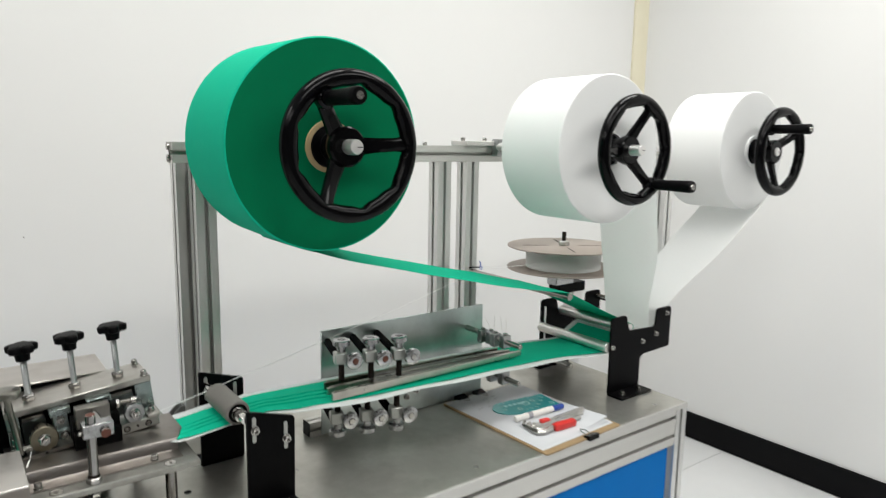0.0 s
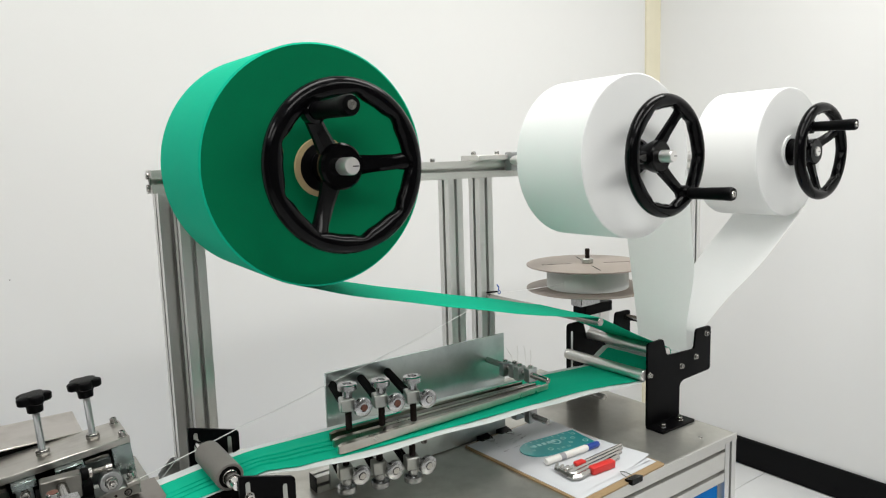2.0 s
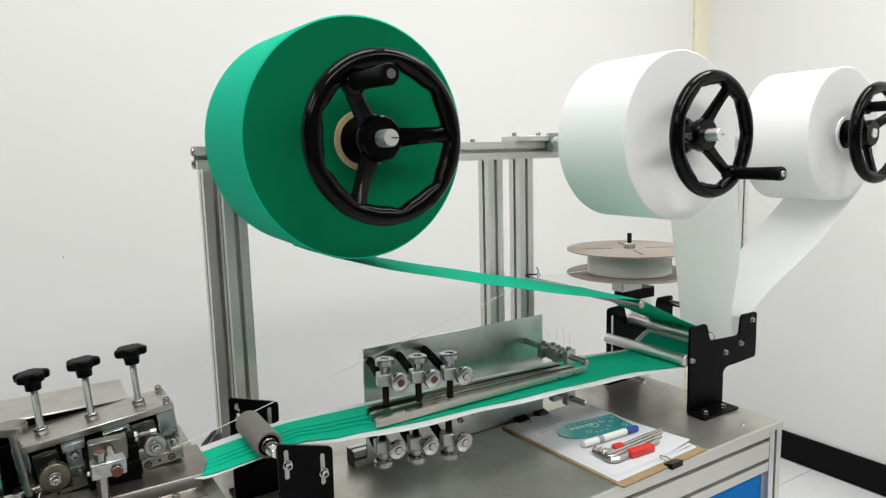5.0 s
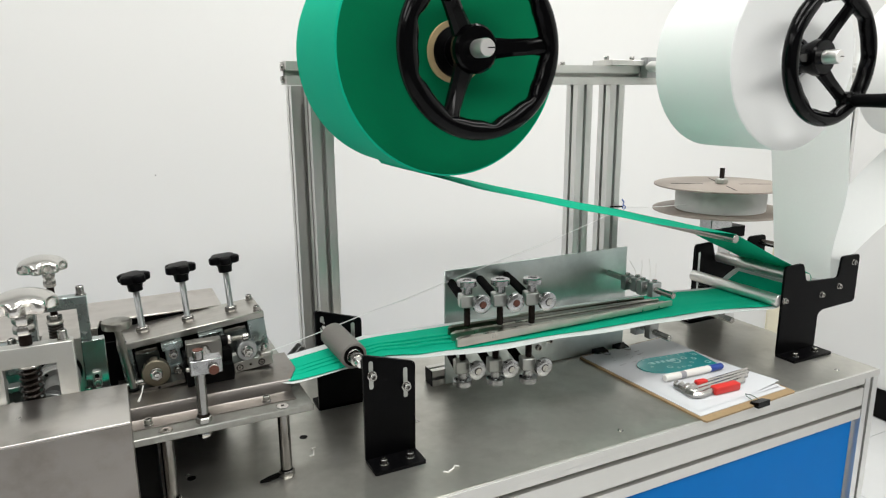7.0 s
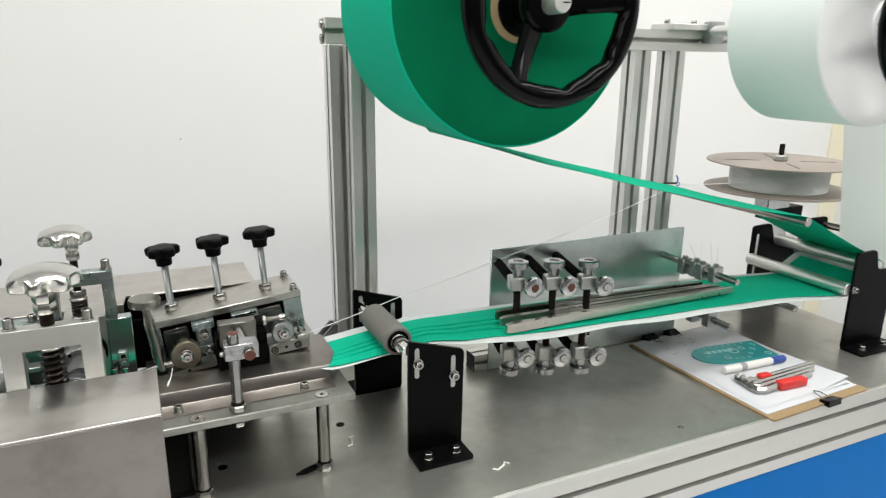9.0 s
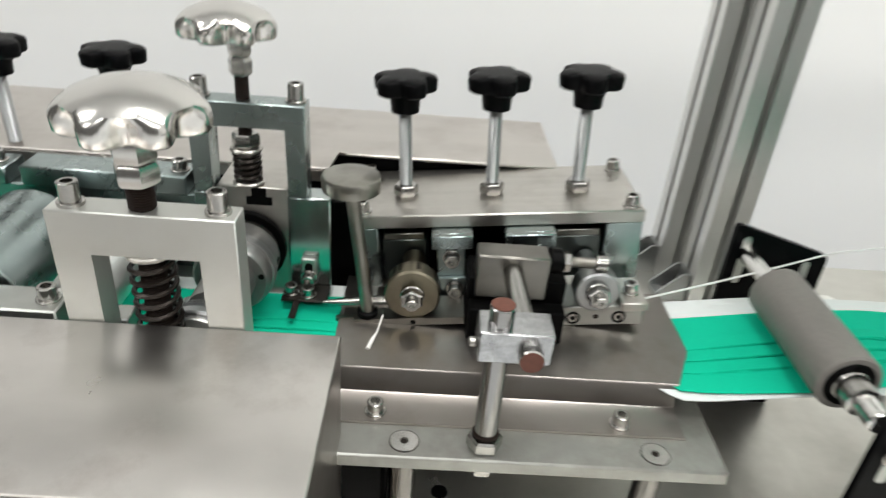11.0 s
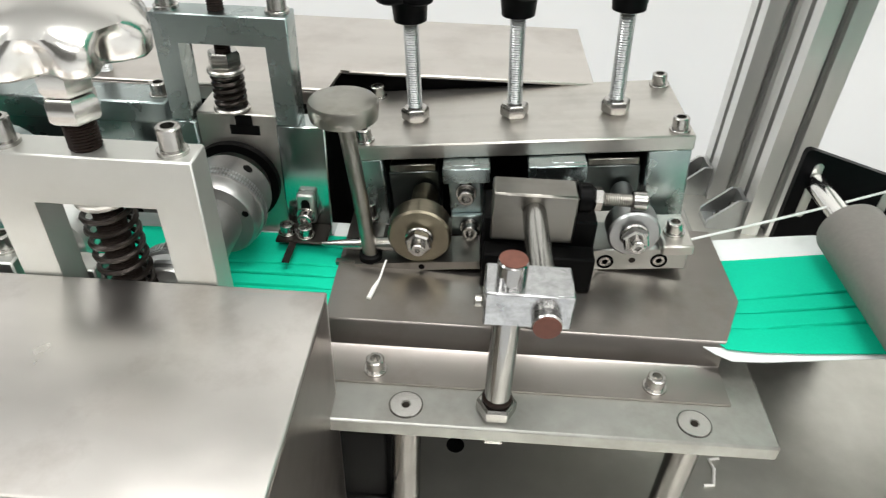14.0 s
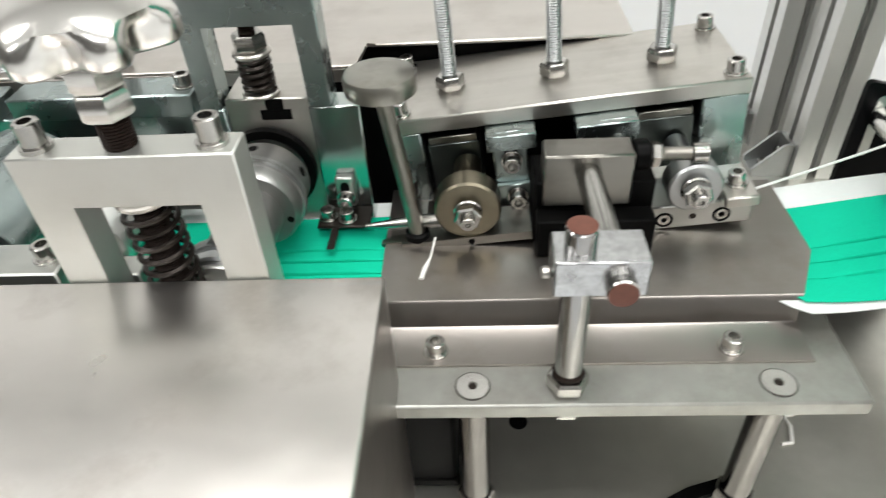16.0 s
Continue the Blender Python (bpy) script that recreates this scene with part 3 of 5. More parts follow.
def ribbon(name, path, y0, y1, material, label, thick=0.0006, n_across=6, sag=0.0, wav=0.0, group="fabric webs", tilt=0.0):
    """A band of fabric that follows (x, z) stations, y0 to y1 across (numbers or functions of the station)."""
    t = thing(name, (0, 0, 0), label, "fabric web", group)
    pts = []
    for (ax, az), (bx, bz) in zip(path, path[1:]):
        k = max(2, int(math.hypot(bx - ax, bz - az) / 0.02))
        for i in range(k):
            f = i / k
            pts.append((ax + (bx - ax) * f, az + (bz - az) * f - sag * 4 * f * (1 - f) * math.hypot(bx - ax, bz - az)))
    pts.append(path[-1])
    xa, xb = min(p[0] for p in pts), BAR[0]
    bm = bmesh.new()
    grids = []
    for off in (0.0, -thick):
        grid = []
        for i, (x, z) in enumerate(pts):
            j, k = max(i - 1, 0), min(i + 1, len(pts) - 1)
            d = Vector((pts[k][0] - pts[j][0], pts[k][1] - pts[j][1])).normalized()
            nx, nz = -d.y, d.x
            row = []
            for m in range(n_across + 1):
                v = m / n_across
                a, b = (y0(x) if callable(y0) else y0), (y1(x) if callable(y1) else y1)
                w = wav * math.sin(x * 38 + v * 7) * (0.4 + abs(v - 0.5))
                slack = tilt * (v - 0.5) * smoothstep(xa, xa + 0.12, x) * (1 - smoothstep(xb - 0.16, xb, x))
                row.append(bm.verts.new((x + nx * (off + w), a + (b - a) * v, z + nz * (off + w) + slack)))
            grid.append(row)
        grids.append(grid)
    g, h = grids
    for gr in grids:
        for r1, r2 in zip(gr, gr[1:]):
            for m in range(n_across):
                bm.faces.new((r1[m], r1[m + 1], r2[m + 1], r2[m]))
    for m in (0, n_across):
        for i in range(len(pts) - 1):
            bm.faces.new((g[i][m], g[i + 1][m], h[i + 1][m], h[i][m]))
    part("band", bm, material, t)
    return t


def arc(cx, cz, r, a0, a1, n=8):
    return [(cx + r * math.cos(radians(a0 + (a1 - a0) * i / n)), cz + r * math.sin(radians(a0 + (a1 - a0) * i / n))) for i in range(n + 1)]


ROD_A, ROD_B = (1.1415, 0.918), (1.218, 0.953)
ROD_R = 0.0120
ribbon("green_web", [(0.4068 + 0.1560 * math.cos(radians(-112)), AX_Z + 0.1560 * math.sin(radians(-112)))] + [(0.4068 + 0.1691 * math.cos(radians(a)), AX_Z + 0.1691 * math.sin(radians(a))) for a in (-104, -103)] + arc(*BAR, 0.0085, 78, 62, 3) + arc(*ROD_B, 0.0127, 62, -118, 8), -0.012, 0.156, M_GREENWEB, "green nonwoven web running from the roll to the guide rods", wav=0.0004, sag=0.007, tilt=0.0085)
ribbon("white_web", [(1.0719 + 0.1606 * math.cos(radians(a)), AX_Z + 0.1606 * math.sin(radians(a))) for a in (14, 8, 0, -8)] + arc(1.286, 0.925, 0.0127, -8, -100, 6), lambda x: -0.044 + 0.034 * smoothstep(1.262, 1.292, x), lambda x: 0.130 - 0.006 * smoothstep(1.24, 1.29, x), M_SHEER, "sheer white nonwoven web hanging from its roll", wav=0.001)
ribbon("white_web", [(1.666 + 0.1576 * math.cos(radians(a)), AX_Z + 0.1576 * math.sin(radians(a))) for a in (-30, -45, -56)] + arc(1.352, 0.972, 0.0085, 122, 180, 4) + [(1.335, 0.925)], lambda x: -0.009 - 0.030 * smoothstep(1.36, 1.62, x), 0.132, M_SHEER, "sheer white nonwoven web slanting from the far roll", wav=0.001)


def lerp_table(x, rows):
    if x <= rows[0][0]:
        return rows[0][1]
    for (a, u), (b, v) in zip(rows, rows[1:]):
        if x <= b:
            return u + (v - u) * (x - a) / (b - a)
    return rows[-1][1]


Z_ROWS = [(-0.62, 0.9235), (0.10, 0.9238), (0.19, 0.9240), (0.25, 0.9295), (0.275, 0.9305), (0.325, 0.9310), (0.46, 0.928), (0.95, 0.916), (1.1415, 0.9025), (1.21, 0.9365)]
FRONT = [(-0.62, 0.040), (0.10, 0.0465), (0.162, 0.0450), (0.168, 0.0325), (0.196, 0.0335), (0.262, 0.0363), (0.325, 0.043), (0.37, 0.022), (0.44, 0.008), (0.62, 0.001), (1.21, -0.008)]
BACK = [(-0.62, 0.128), (0.10, 0.134), (0.19, 0.137), (0.262, 0.142), (0.35, 0.147), (0.62, 0.148), (1.21, 0.156)]


GREEN_FRONT = [(0.16, 0.008), (0.17, 0.0053), (0.215, 0.0017), (0.252, 0.0002), (0.30, 0.0030), (0.35, 0.008)]
GREEN_BACK = [(0.10, 0.013), (0.19, 0.0200), (0.25, 0.0190), (0.34, 0.013)]
FOLD_SHIFT = [(0.17, 0.060), (0.255, -0.006), (0.38, 0.0)]


def web_edges(x, inset_f, inset_b):
    """Front and back edge of a layer; the green one drifts over the lining before the roller."""
    if inset_f > 0:
        inset_f, inset_b = lerp_table(x, GREEN_FRONT), lerp_table(x, GREEN_BACK)
    return lerp_table(x, FRONT) + inset_f, lerp_table(x, BACK) - inset_b


def laid_web(name, x0, x1, inset_f, inset_b, lift, material, label, pleats, wavy=0.0):
    """The folded stack on its way to the press: pleats fade in towards the press."""
    t = thing(name, (0, 0, 0), label, "fabric web", "fabric webs")
    bm = bmesh.new()
    nx, ny = int((x1 - x0) / 0.008), 60
    rows = []
    for i in range(nx + 1):
        x = x0 + (x1 - x0) * i / nx
        z = lerp_table(x, Z_ROWS) + lift
        f, b = web_edges(x, inset_f, inset_b)
        f += 0.009 * smoothstep(0.34, 0.42, x) * (1 - smoothstep(1.0, 1.18, x)) * (1 if inset_f > 0 else 0)
        f += wavy * math.sin(x * 21 + 1) * smoothstep(0.30, 0.36, x) * (1 - smoothstep(0.6, 0.8, x))
        amp = pleats * (1 - smoothstep(0.40, 0.85, x)) * (1 - smoothstep(-0.065, -0.050, x) * (1 - smoothstep(0.176, 0.200, x)))
        near = 1 - smoothstep(0.27, 0.38, x)
        amp *= 0.45 - 0.25 * near
        row = []
        for j in range(ny + 1):
            v = j / ny
            s = 0.0
            for c in (0.27, 0.43, 0.58):
                d = v - c + lerp_table(x, FOLD_SHIFT)
                if 0 < d < 0.14:
                    s = max(s, 1 - d / 0.14)
            y = f + (b - f) * v - 0.0046 * s ** 6 * amp / max(pleats, 1e-6) * (1 if pleats > 0.002 else 0)
            crease = noise.noise(Vector((x * 14, y * 60, lift * 50))) * 0.0007 + wavy * 0.25 * math.sin(x * 33) * (1 - v)
            row.append(bm.verts.new((x, y, z + amp * s + crease * smoothstep(0.2, 0.34, x))))
        rows.append(row)
    low = []
    for row in rows:
        low.append([bm.verts.new(v.co - Vector((0, 0, 0.0006))) for v in row])
    for a, b in zip(rows, rows[1:]):
        for j in range(ny):
            bm.faces.new((a[j], a[j + 1], b[j + 1], b[j]))
    for a, b in zip(low, low[1:]):
        for j in range(0, ny):
            bm.faces.new((a[j], b[j], b[j + 1], a[j + 1]))
    for j in (0, ny):
        for i in range(nx):
            bm.faces.new((rows[i][j], rows[i + 1][j], low[i + 1][j], low[i][j]))
    part("band", bm, material, t)
    if pleats > 0.002:
        for c in (0.27, 0.43, 0.58):
            fold = bmesh.new()
            over, under = [], []
            for i in range(int((0.74 - x0) / 0.008) + 1):
                x = x0 + 0.008 * i
                near = 1 - smoothstep(0.27, 0.38, x)
                z = lerp_table(x, Z_ROWS) + lift
                f, b = web_edges(x, inset_f, inset_b)
                f += 0.009 * smoothstep(0.34, 0.42, x)
                rise = pleats * 0.42 * (1 - smoothstep(0.45, 0.74, x)) * (1 - 0.5 * near) * (1 - smoothstep(-0.065, -0.050, x) * (1 - smoothstep(0.185, 0.212, x)))
                rows_ = [(c - lerp_table(x, FOLD_SHIFT) + d + 0.012 * noise.noise(Vector((x * 5, c * 9, 0))), h) for d, h in ((-0.012, 0.25), (-0.004, 1.0), (0.05, 0.62), (0.13, 0.12))]
                over.append([fold.verts.new((x, f + (b - f) * v, z + 0.0007 + rise * h)) for v, h in rows_])
                under.append([fold.verts.new((x, f + (b - f) * v, z + 0.0003 + rise * h)) for v, h in rows_])
            for grid, flip in ((over, False), (under, True)):
                for r1, r2 in zip(grid, grid[1:]):
                    for k in range(3):
                        fold.faces.new((r1[k], r1[k + 1], r2[k + 1], r2[k]))
            for k in (0, 3):
                for i in range(len(over) - 1):
                    fold.faces.new((over[i][k], over[i + 1][k], under[i + 1][k], under[i][k]))
            part("pleat", fold, material, t)
    return t


laid_web("pleated_green_web", -0.62, 1.205, 0.008, 0.013, 0.0022, M_GREEN, "green nonwoven web folded into pleats towards the press", 0.0062)
laid_web("white_lining_web", -0.62, 1.32, -0.0015, -0.005, 0.0, M_LINING, "white nonwoven lining under the green web", 0.0006, 0.0035)


# ---- brackets, guide rods and rollers ----
def bent_plate(bm, outline, y, foot_x0, foot_x1, forward, th=0.005, foot=0.04):
    """An upright plate in the x-z plane with a foot bent off along y."""
    prism(bm, outline, "y", y, y + th)
    f0, f1 = (y - foot, y + th) if forward else (y, y + th + foot)
    pts = rounded([(foot_x0, f0), (foot_x1, f0), (foot_x1, f1), (foot_x0, f1)], 0.003, 2)
    prism(bm, pts, "z", T, T + 0.005)
    return bm


def slot_outline(x, z0, z1, w):
    n = 6
    top = [(x + w * math.cos(math.pi * i / n), z1 - w + w * math.sin(math.pi * i / n)) for i in range(n + 1)]
    bot = [(x - w * math.cos(math.pi * i / n), z0 + w - w * math.sin(math.pi * i / n)) for i in range(n + 1)]
    return top + bot


R_OUT = [(1.144, T), (1.258, T), (1.258, 0.874), (1.270, 0.882), (1.375, 0.886), (1.375, 0.990), (1.318, 0.990), (1.313, 0.945), (1.210, 0.950), (1.197, 0.990), (1.144, 0.988)]
for y, fw in ((-0.0164, True), (0.214, False)):
    t = thing("guide_bracket", (0, 0, 0), "black steel bracket holding guide rods on the bench", "bracket", "guide rod brackets")
    part("plate", bent_plate(bmesh.new(), rounded(R_OUT, 0.009), y, 1.144, 1.258, fw), M_BLACKPLATE, t)
    fy = y - 0.022 if fw else y + 0.027
    for sx in (1.168, 1.228):
        screw_part(t, (sx, fy, T + 0.005), 0.0055, 0.008)
    if fw:
        for sx, sz in ((1.150, 0.918), (1.262, 0.916), (1.316, 0.927), (1.356, 0.974)):
            screw_part(t, (sx, y, sz), 0.0048, 0.006, (0, -1, 0))
    else:
        part("slot", prism(bmesh.new(), slot_outline(1.158, 0.86, 0.97, 0.003), "y", y - 0.0004, y + 0.0002), M_WALL, t, "slot through the plate")

L_OUT = [(0.2615, T), (0.3405, T), (0.3425, 0.944), (0.2618, 0.968)]
for y, fw in ((-0.0185, True), (0.176, False)):
    t = thing("roller_bracket", (0, 0, 0), "black steel bracket with two slots holding the feed rollers", "bracket", "roller brackets")
    up, dx = (0.0, 0.0) if fw else (0.011, -0.0135)
    edge = [(x + dx, z + (up if i > 1 else 0.0)) for i, (x, z) in enumerate(L_OUT)]
    part("plate", bent_plate(bmesh.new(), rounded(edge, 0.006), y, 0.2615 + dx, 0.3405 + dx, fw), M_BLACKPLATE, t)
    for sx, z0, z1 in ((0.2735, 0.914, 0.957), (0.3263, 0.891, 0.938)):
        ys = y - 0.0004
        part("slot", prism(bmesh.new(), slot_outline(sx + dx, z0 + up, z1 + up, 0.0032), "y", ys, ys + 0.0008), M_ZINCWHITE, t, "pale slot through the plate")
    if fw:
        for sx, sz in ((0.2745, 0.935), (0.327, 0.909)):
            screw_part(t, (sx, y - 0.0005, sz), 0.0055, 0.008, (0, -1, 0))
    fy = y - 0.022 if fw else y + 0.027
    for sx in (0.281, 0.322):
        screw_part(t, (sx + dx, fy, T + 0.005), 0.0052, 0.009)


def guide_rod(name, x, z, r, y0, y1, label, material=None):
    t = thing(name, (x, 0, z), label, "rod", "guide rods")
    part("bar", rod(bmesh.new(), (0, y0, 0), (0, y1, 0), r, 24), material or M_BRIGHT, t)
    return t


guide_rod("guide_rod", *ROD_A, ROD_R, -0.0112, 0.2135, "bright steel guide rod between black brackets", M_SHAFT)
guide_rod("guide_rod", *ROD_B, ROD_R, -0.0112, 0.2135, "bright steel guide rod between black brackets", M_SHAFT)
guide_rod("guide_rod", 1.286, 0.925, ROD_R, -0.0112, 0.2135, "bright steel guide rod between black brackets", M_SHAFT)
guide_rod("guide_rod", 1.356, 0.974, 0.0075, -0.0112, 0.2135, "bright steel guide rod between black brackets")
guide_rod("turning_bar", BAR[0], BAR[1], 0.0080, -0.016, 0.3305, "bright steel bar on a post turning the green web")
guide_rod("guide_rod", 1.062, 0.877, 0.0065, 0.030, 0.190, "short steel rod under the web")

press_roller = thing("rubber_roller", (0.262, 0, 0.9535), "grey rubber roller on a bright shaft pressing the web", "roller")
part("sleeve", lathe(bmesh.new(), (0, 0.0195, 0), (0, 1, 0), [(0, 0.0135), (0.0002, 0.0185), (0.0015, 0.0198), (0.100, 0.0198), (0.1015, 0.0180)], 36), M_RUBBER, press_roller)
part("end_ring", lathe(bmesh.new(), (0, 0.0178, 0), (0, 1, 0), [(0, 0.0115), (0.0005, 0.0150), (0.0016, 0.0155)], 28), M_DARK, press_roller)
part("collar", lathe(bmesh.new(), (0, 0.003, 0), (0, 1, 0), [(0, 0.0085), (0.001, 0.0102), (0.0135, 0.0102), (0.0145, 0.0110)], 28), M_BRIGHT, press_roller, "bright shaft collar")
part("shaft", rod(bmesh.new(), (0, -0.0135, 0), (0, 0.1755, 0), 0.0072, 20), M_CHROME, press_roller)
support_roller = thing("support_roller", (0.325, 0, 0.9105), "white plastic roller carrying the web", "roller")
part("sleeve", rod(bmesh.new(), (0, 0.020, 0), (0, 0.160, 0), 0.0185, 32), M_WHITEPLASTIC, support_roller)
part("shaft", rod(bmesh.new(), (0, -0.0135, 0), (0, 0.1755, 0), 0.006, 16), M_BRIGHT, support_roller)

# ---- the folding station ----
station = thing("folding_plate", (0, 0, 0), "upright galvanised sheet standing behind the folding guides", "sheet metal")
part("sheet", boxed(0.486, 0.905, 0.171, 0.175, T + 0.002, 1.0187, bevel=0.0006), M_GALV, station)
for sx, sz in ((0.690, 0.838), (0.716, 0.848)):
    screw_part(station, (sx, 0.171, sz), 0.005, 0.007, (0, -1, 0))
rail = thing("profile_rail", (0, 0, 0), "aluminium profile lying along the foot of the folding plate", "profile")
profile("bar", "x", 0.462, 0.900, 0.1755, 0.2055, T, T + 0.03, rail)
part("end_cap", boxed(0.4605, 0.4618, 0.176, 0.205, T + 0.0005, T + 0.0295, bevel=0.0004), M_BLACKMATT, rail, "dark end of the profile")


def guide_clamp(x, y, top):
    """A cross clamp on a black rod out of the plate: a block, a threaded stud to the guide and two round knobs."""
    s = 1 if top else -1
    zc = 0.9915 if top else 0.8800
    reach = (0.1685 - y) / 0.9613
    t = thing("cross_clamp", pose(x - 0.004, y, zc, 0, 0, -16), "small steel cross clamp with round knobs on a black rod", "clamp", "cross clamps of the folding station")
    part("arm", thread(bmesh.new(), (-0.008, 0.0112, 0.004 * s), (-0.008, reach, 0.004 * s), 0.0076, 0.0042, 18), M_DARK, t, "black rod from the folding plate")
    part("block", boxed(-0.014, 0.010, -0.011, 0.011, -0.011, 0.011, bevel=0.0018), M_ZINCWHITE, t)
    part("neck", rod(bmesh.new(), (0, 0.0, 0.0112 * s), (0, 0.0, 0.024 * s), 0.0082, 18), M_ALUBLOCK, t)
    part("top_knob", lathe(bmesh.new(), (0, 0.0, 0.0242 * s), (0, 0.0, 1.0 * s), [(0, 0.0140), (0.001, 0.0158), (0.0095, 0.0158), (0.0105, 0.0145), (0.0105, 0.0075), (0.008, 0.007)], 30), M_ALUBLOCK, t)
    part("side_neck", rod(bmesh.new(), (0.0102, -0.002, -0.001), (0.019, -0.014, -0.002), 0.0068, 16), M_ALUBLOCK, t)
    k = part("side_knob", lathe(bmesh.new(), (0.0192, -0.0142, -0.002), (0.30, -1.0, -0.05), [(0, 0.0140), (0.001, 0.0158), (0.0085, 0.0158), (0.0095, 0.0145), (0.0095, 0.0068), (0.0075, 0.0062)], 30), M_ALUBLOCK, t)
    part("knob_screw", lathe(bmesh.new(), (0.0216, -0.0222, -0.0023), (0.30, -1.0, -0.05), [(0, 0.0058), (0.0025, 0.0054), (0.0025, 0.002)], 14), M_RUST if top and x < 0.56 else M_BRIGHT, k)
    if top:
        part("stud", thread(bmesh.new(), (0, 0, -0.0112), (0, 0, -0.0445), 0.0058, 0.0024), M_STUD, t)
    else:
        part("stud", thread(bmesh.new(), (0, 0, 0.0112), (0, 0, 0.0435), 0.0058, 0.0024), M_STUD, t)


for cx, cy in ((0.484, 0.076), (0.537, 0.058), (0.588, 0.039)):
    guide_clamp(cx, cy, True)
for cx, cy in ((0.472, 0.070), (0.525, 0.051), (0.578, 0.031)):
    guide_clamp(cx, cy, False)


def fold_strip(x0, y0, x1, y1, w, z0, z1, label, material):
    """A long flat steel strip between two places, tapering to its far end."""
    t = thing("folding_strip", (0, 0, 0), label, "folding guide", "folding strips")
    d = Vector((x1 - x0, y1 - y0)).normalized()
    nrm = Vector((-d.y, d.x))
    bm = bmesh.new()
    rows = []
    for f, hw, lift in ((0.0, w * 0.6, -0.002), (0.02, w, 0.0), (0.5, w * 0.8, -0.001), (1.0, w * 0.4, -0.003)):
        c = Vector((x0, y0)) + (Vector((x1, y1)) - Vector((x0, y0))) * f
        za = z0 - 0.009 * f
        rows.append([bm.verts.new((c.x + nrm.x * s * hw, c.y + nrm.y * s * hw, zz)) for s, zz in ((-1, za), (1, za), (1, z1 - 0.010 * f + lift), (-1, z1 - 0.010 * f + lift))])
    for a, b in zip(rows, rows[1:]):
        for k in range(4):
            bm.faces.new((a[k], a[(k + 1) % 4], b[(k + 1) % 4], b[k]))
    bm.faces.new(rows[0]); bm.faces.new(rows[-1])
    part("strip", bm, material, t)


fold_strip(0.436, 0.030, 0.915, 0.052, 0.0050, 0.9335, 0.9475, "long bright steel folding strip lying on the green web", M_STRIP)
fold_strip(0.441, 0.057, 0.900, 0.072, 0.0050, 0.9335, 0.9475, "long steel folding strip lying on the green web", M_STRIP)
fold_strip(0.449, 0.084, 0.885, 0.096, 0.0050, 0.9335, 0.9475, "long tarnished steel folding strip on the green web", M_BRONZE)
fold_strip(0.60, 0.104, 0.875, 0.114, 0.0030, 0.9335, 0.9405, "narrow steel folding strip lying on the green web", M_STRIP)
fold_strip(0.53, 0.0465, 0.905, 0.0625, 0.0068, 0.9335, 0.9452, "flat steel leaf between the folding strips", M_TRAY)
fold_strip(0.55, 0.0735, 0.893, 0.0840, 0.0068, 0.9335, 0.9452, "flat steel leaf between the folding strips", M_TRAY)

head = thing("rod_clamp_cluster", (0, 0, 0), "steel clamp blocks on cross rods at the guide ends", "clamp")
part("cross_rod", rod(bmesh.new(), (0.856, 0.1705, 0.970), (0.8745, 0.008, 0.9605), 0.0060, 18), M_BRIGHT, head)
for yy, xx in ((0.118, 0.861), (0.098, 0.868), (0.078, 0.864), (0.056, 0.872)):
    b = part("block", boxed(xx - 0.010, xx + 0.012, yy - 0.007, yy + 0.008, 0.948, 0.976, bevel=0.0012), M_ALUM, head)
    part("set_screw", rod(bmesh.new(), (xx, yy, 0.9762), (xx, yy, 0.981), 0.0048, 14), M_BRIGHT, b)
for a, b in (((0.869, 0.09, 0.979), (0.879, 0.10, 1.010)), ((0.874, 0.07, 0.979), (0.880, 0.082, 1.014)), ((0.868, 0.10, 0.979), (0.862, 0.115, 1.006)), ((0.876, 0.06, 0.979), (0.883, 0.066, 1.008))):
    part("wire_end", sweep(bmesh.new(), [a, ((a[0] + b[0]) / 2 + 0.002, (a[1] + b[1]) / 2, (a[2] + b[2]) / 2), b], 0.0005, 5), M_WHITEPLASTIC, head)
low = thing("rod_clamp_cluster", (0, 0, 0), "steel clamp blocks on cross rods under the web", "clamp")
part("cross_rod", rod(bmesh.new(), (0.860, 0.1705, 0.886), (0.8745, 0.010, 0.8775), 0.0060, 18), M_BRIGHT, low)
for yy, xx in ((0.085, 0.862), (0.055, 0.870)):
    part("block", boxed(xx - 0.010, xx + 0.012, yy - 0.008, yy + 0.008, 0.866, 0.896, bevel=0.0012), M_ALUM, low)
part("stem", rod(bmesh.new(), (0.870, 0.055, 0.8962), (0.870, 0.055, 0.913), 0.0045, 12), M_BRIGHT, low)


# ---- the wire spool behind the guide rods ----
SPX, SPY = 1.364, 0.350
spool = thing("wire_spool", (SPX, SPY, 1.034), "spool of white wire between two grey-brown discs", "spool")
DISC = [(0, 0.163), (0.0005, 0.1645), (0.0035, 0.1645), (0.004, 0.163)]
part("upper_disc", lathe(bmesh.new(), (0, 0, 0.060), (0, 0, 1), DISC, 72), M_WOODGREY, spool)
part("lower_disc", lathe(bmesh.new(), (0, 0, -0.004), (0, 0, 1), DISC, 72), M_WOODGREY, spool)
prof = [(0.0, 0.108)]
for i in range(23):
    prof += [(0.0012 + i * 0.0026, 0.1096), (0.0025 + i * 0.0026, 0.1078)]
part("winding", lathe(bmesh.new(), (0, 0, 0.0004), (0, 0, 1), prof, 72), M_WHITEFAB, spool, "white plastic-coated wire wound flat")
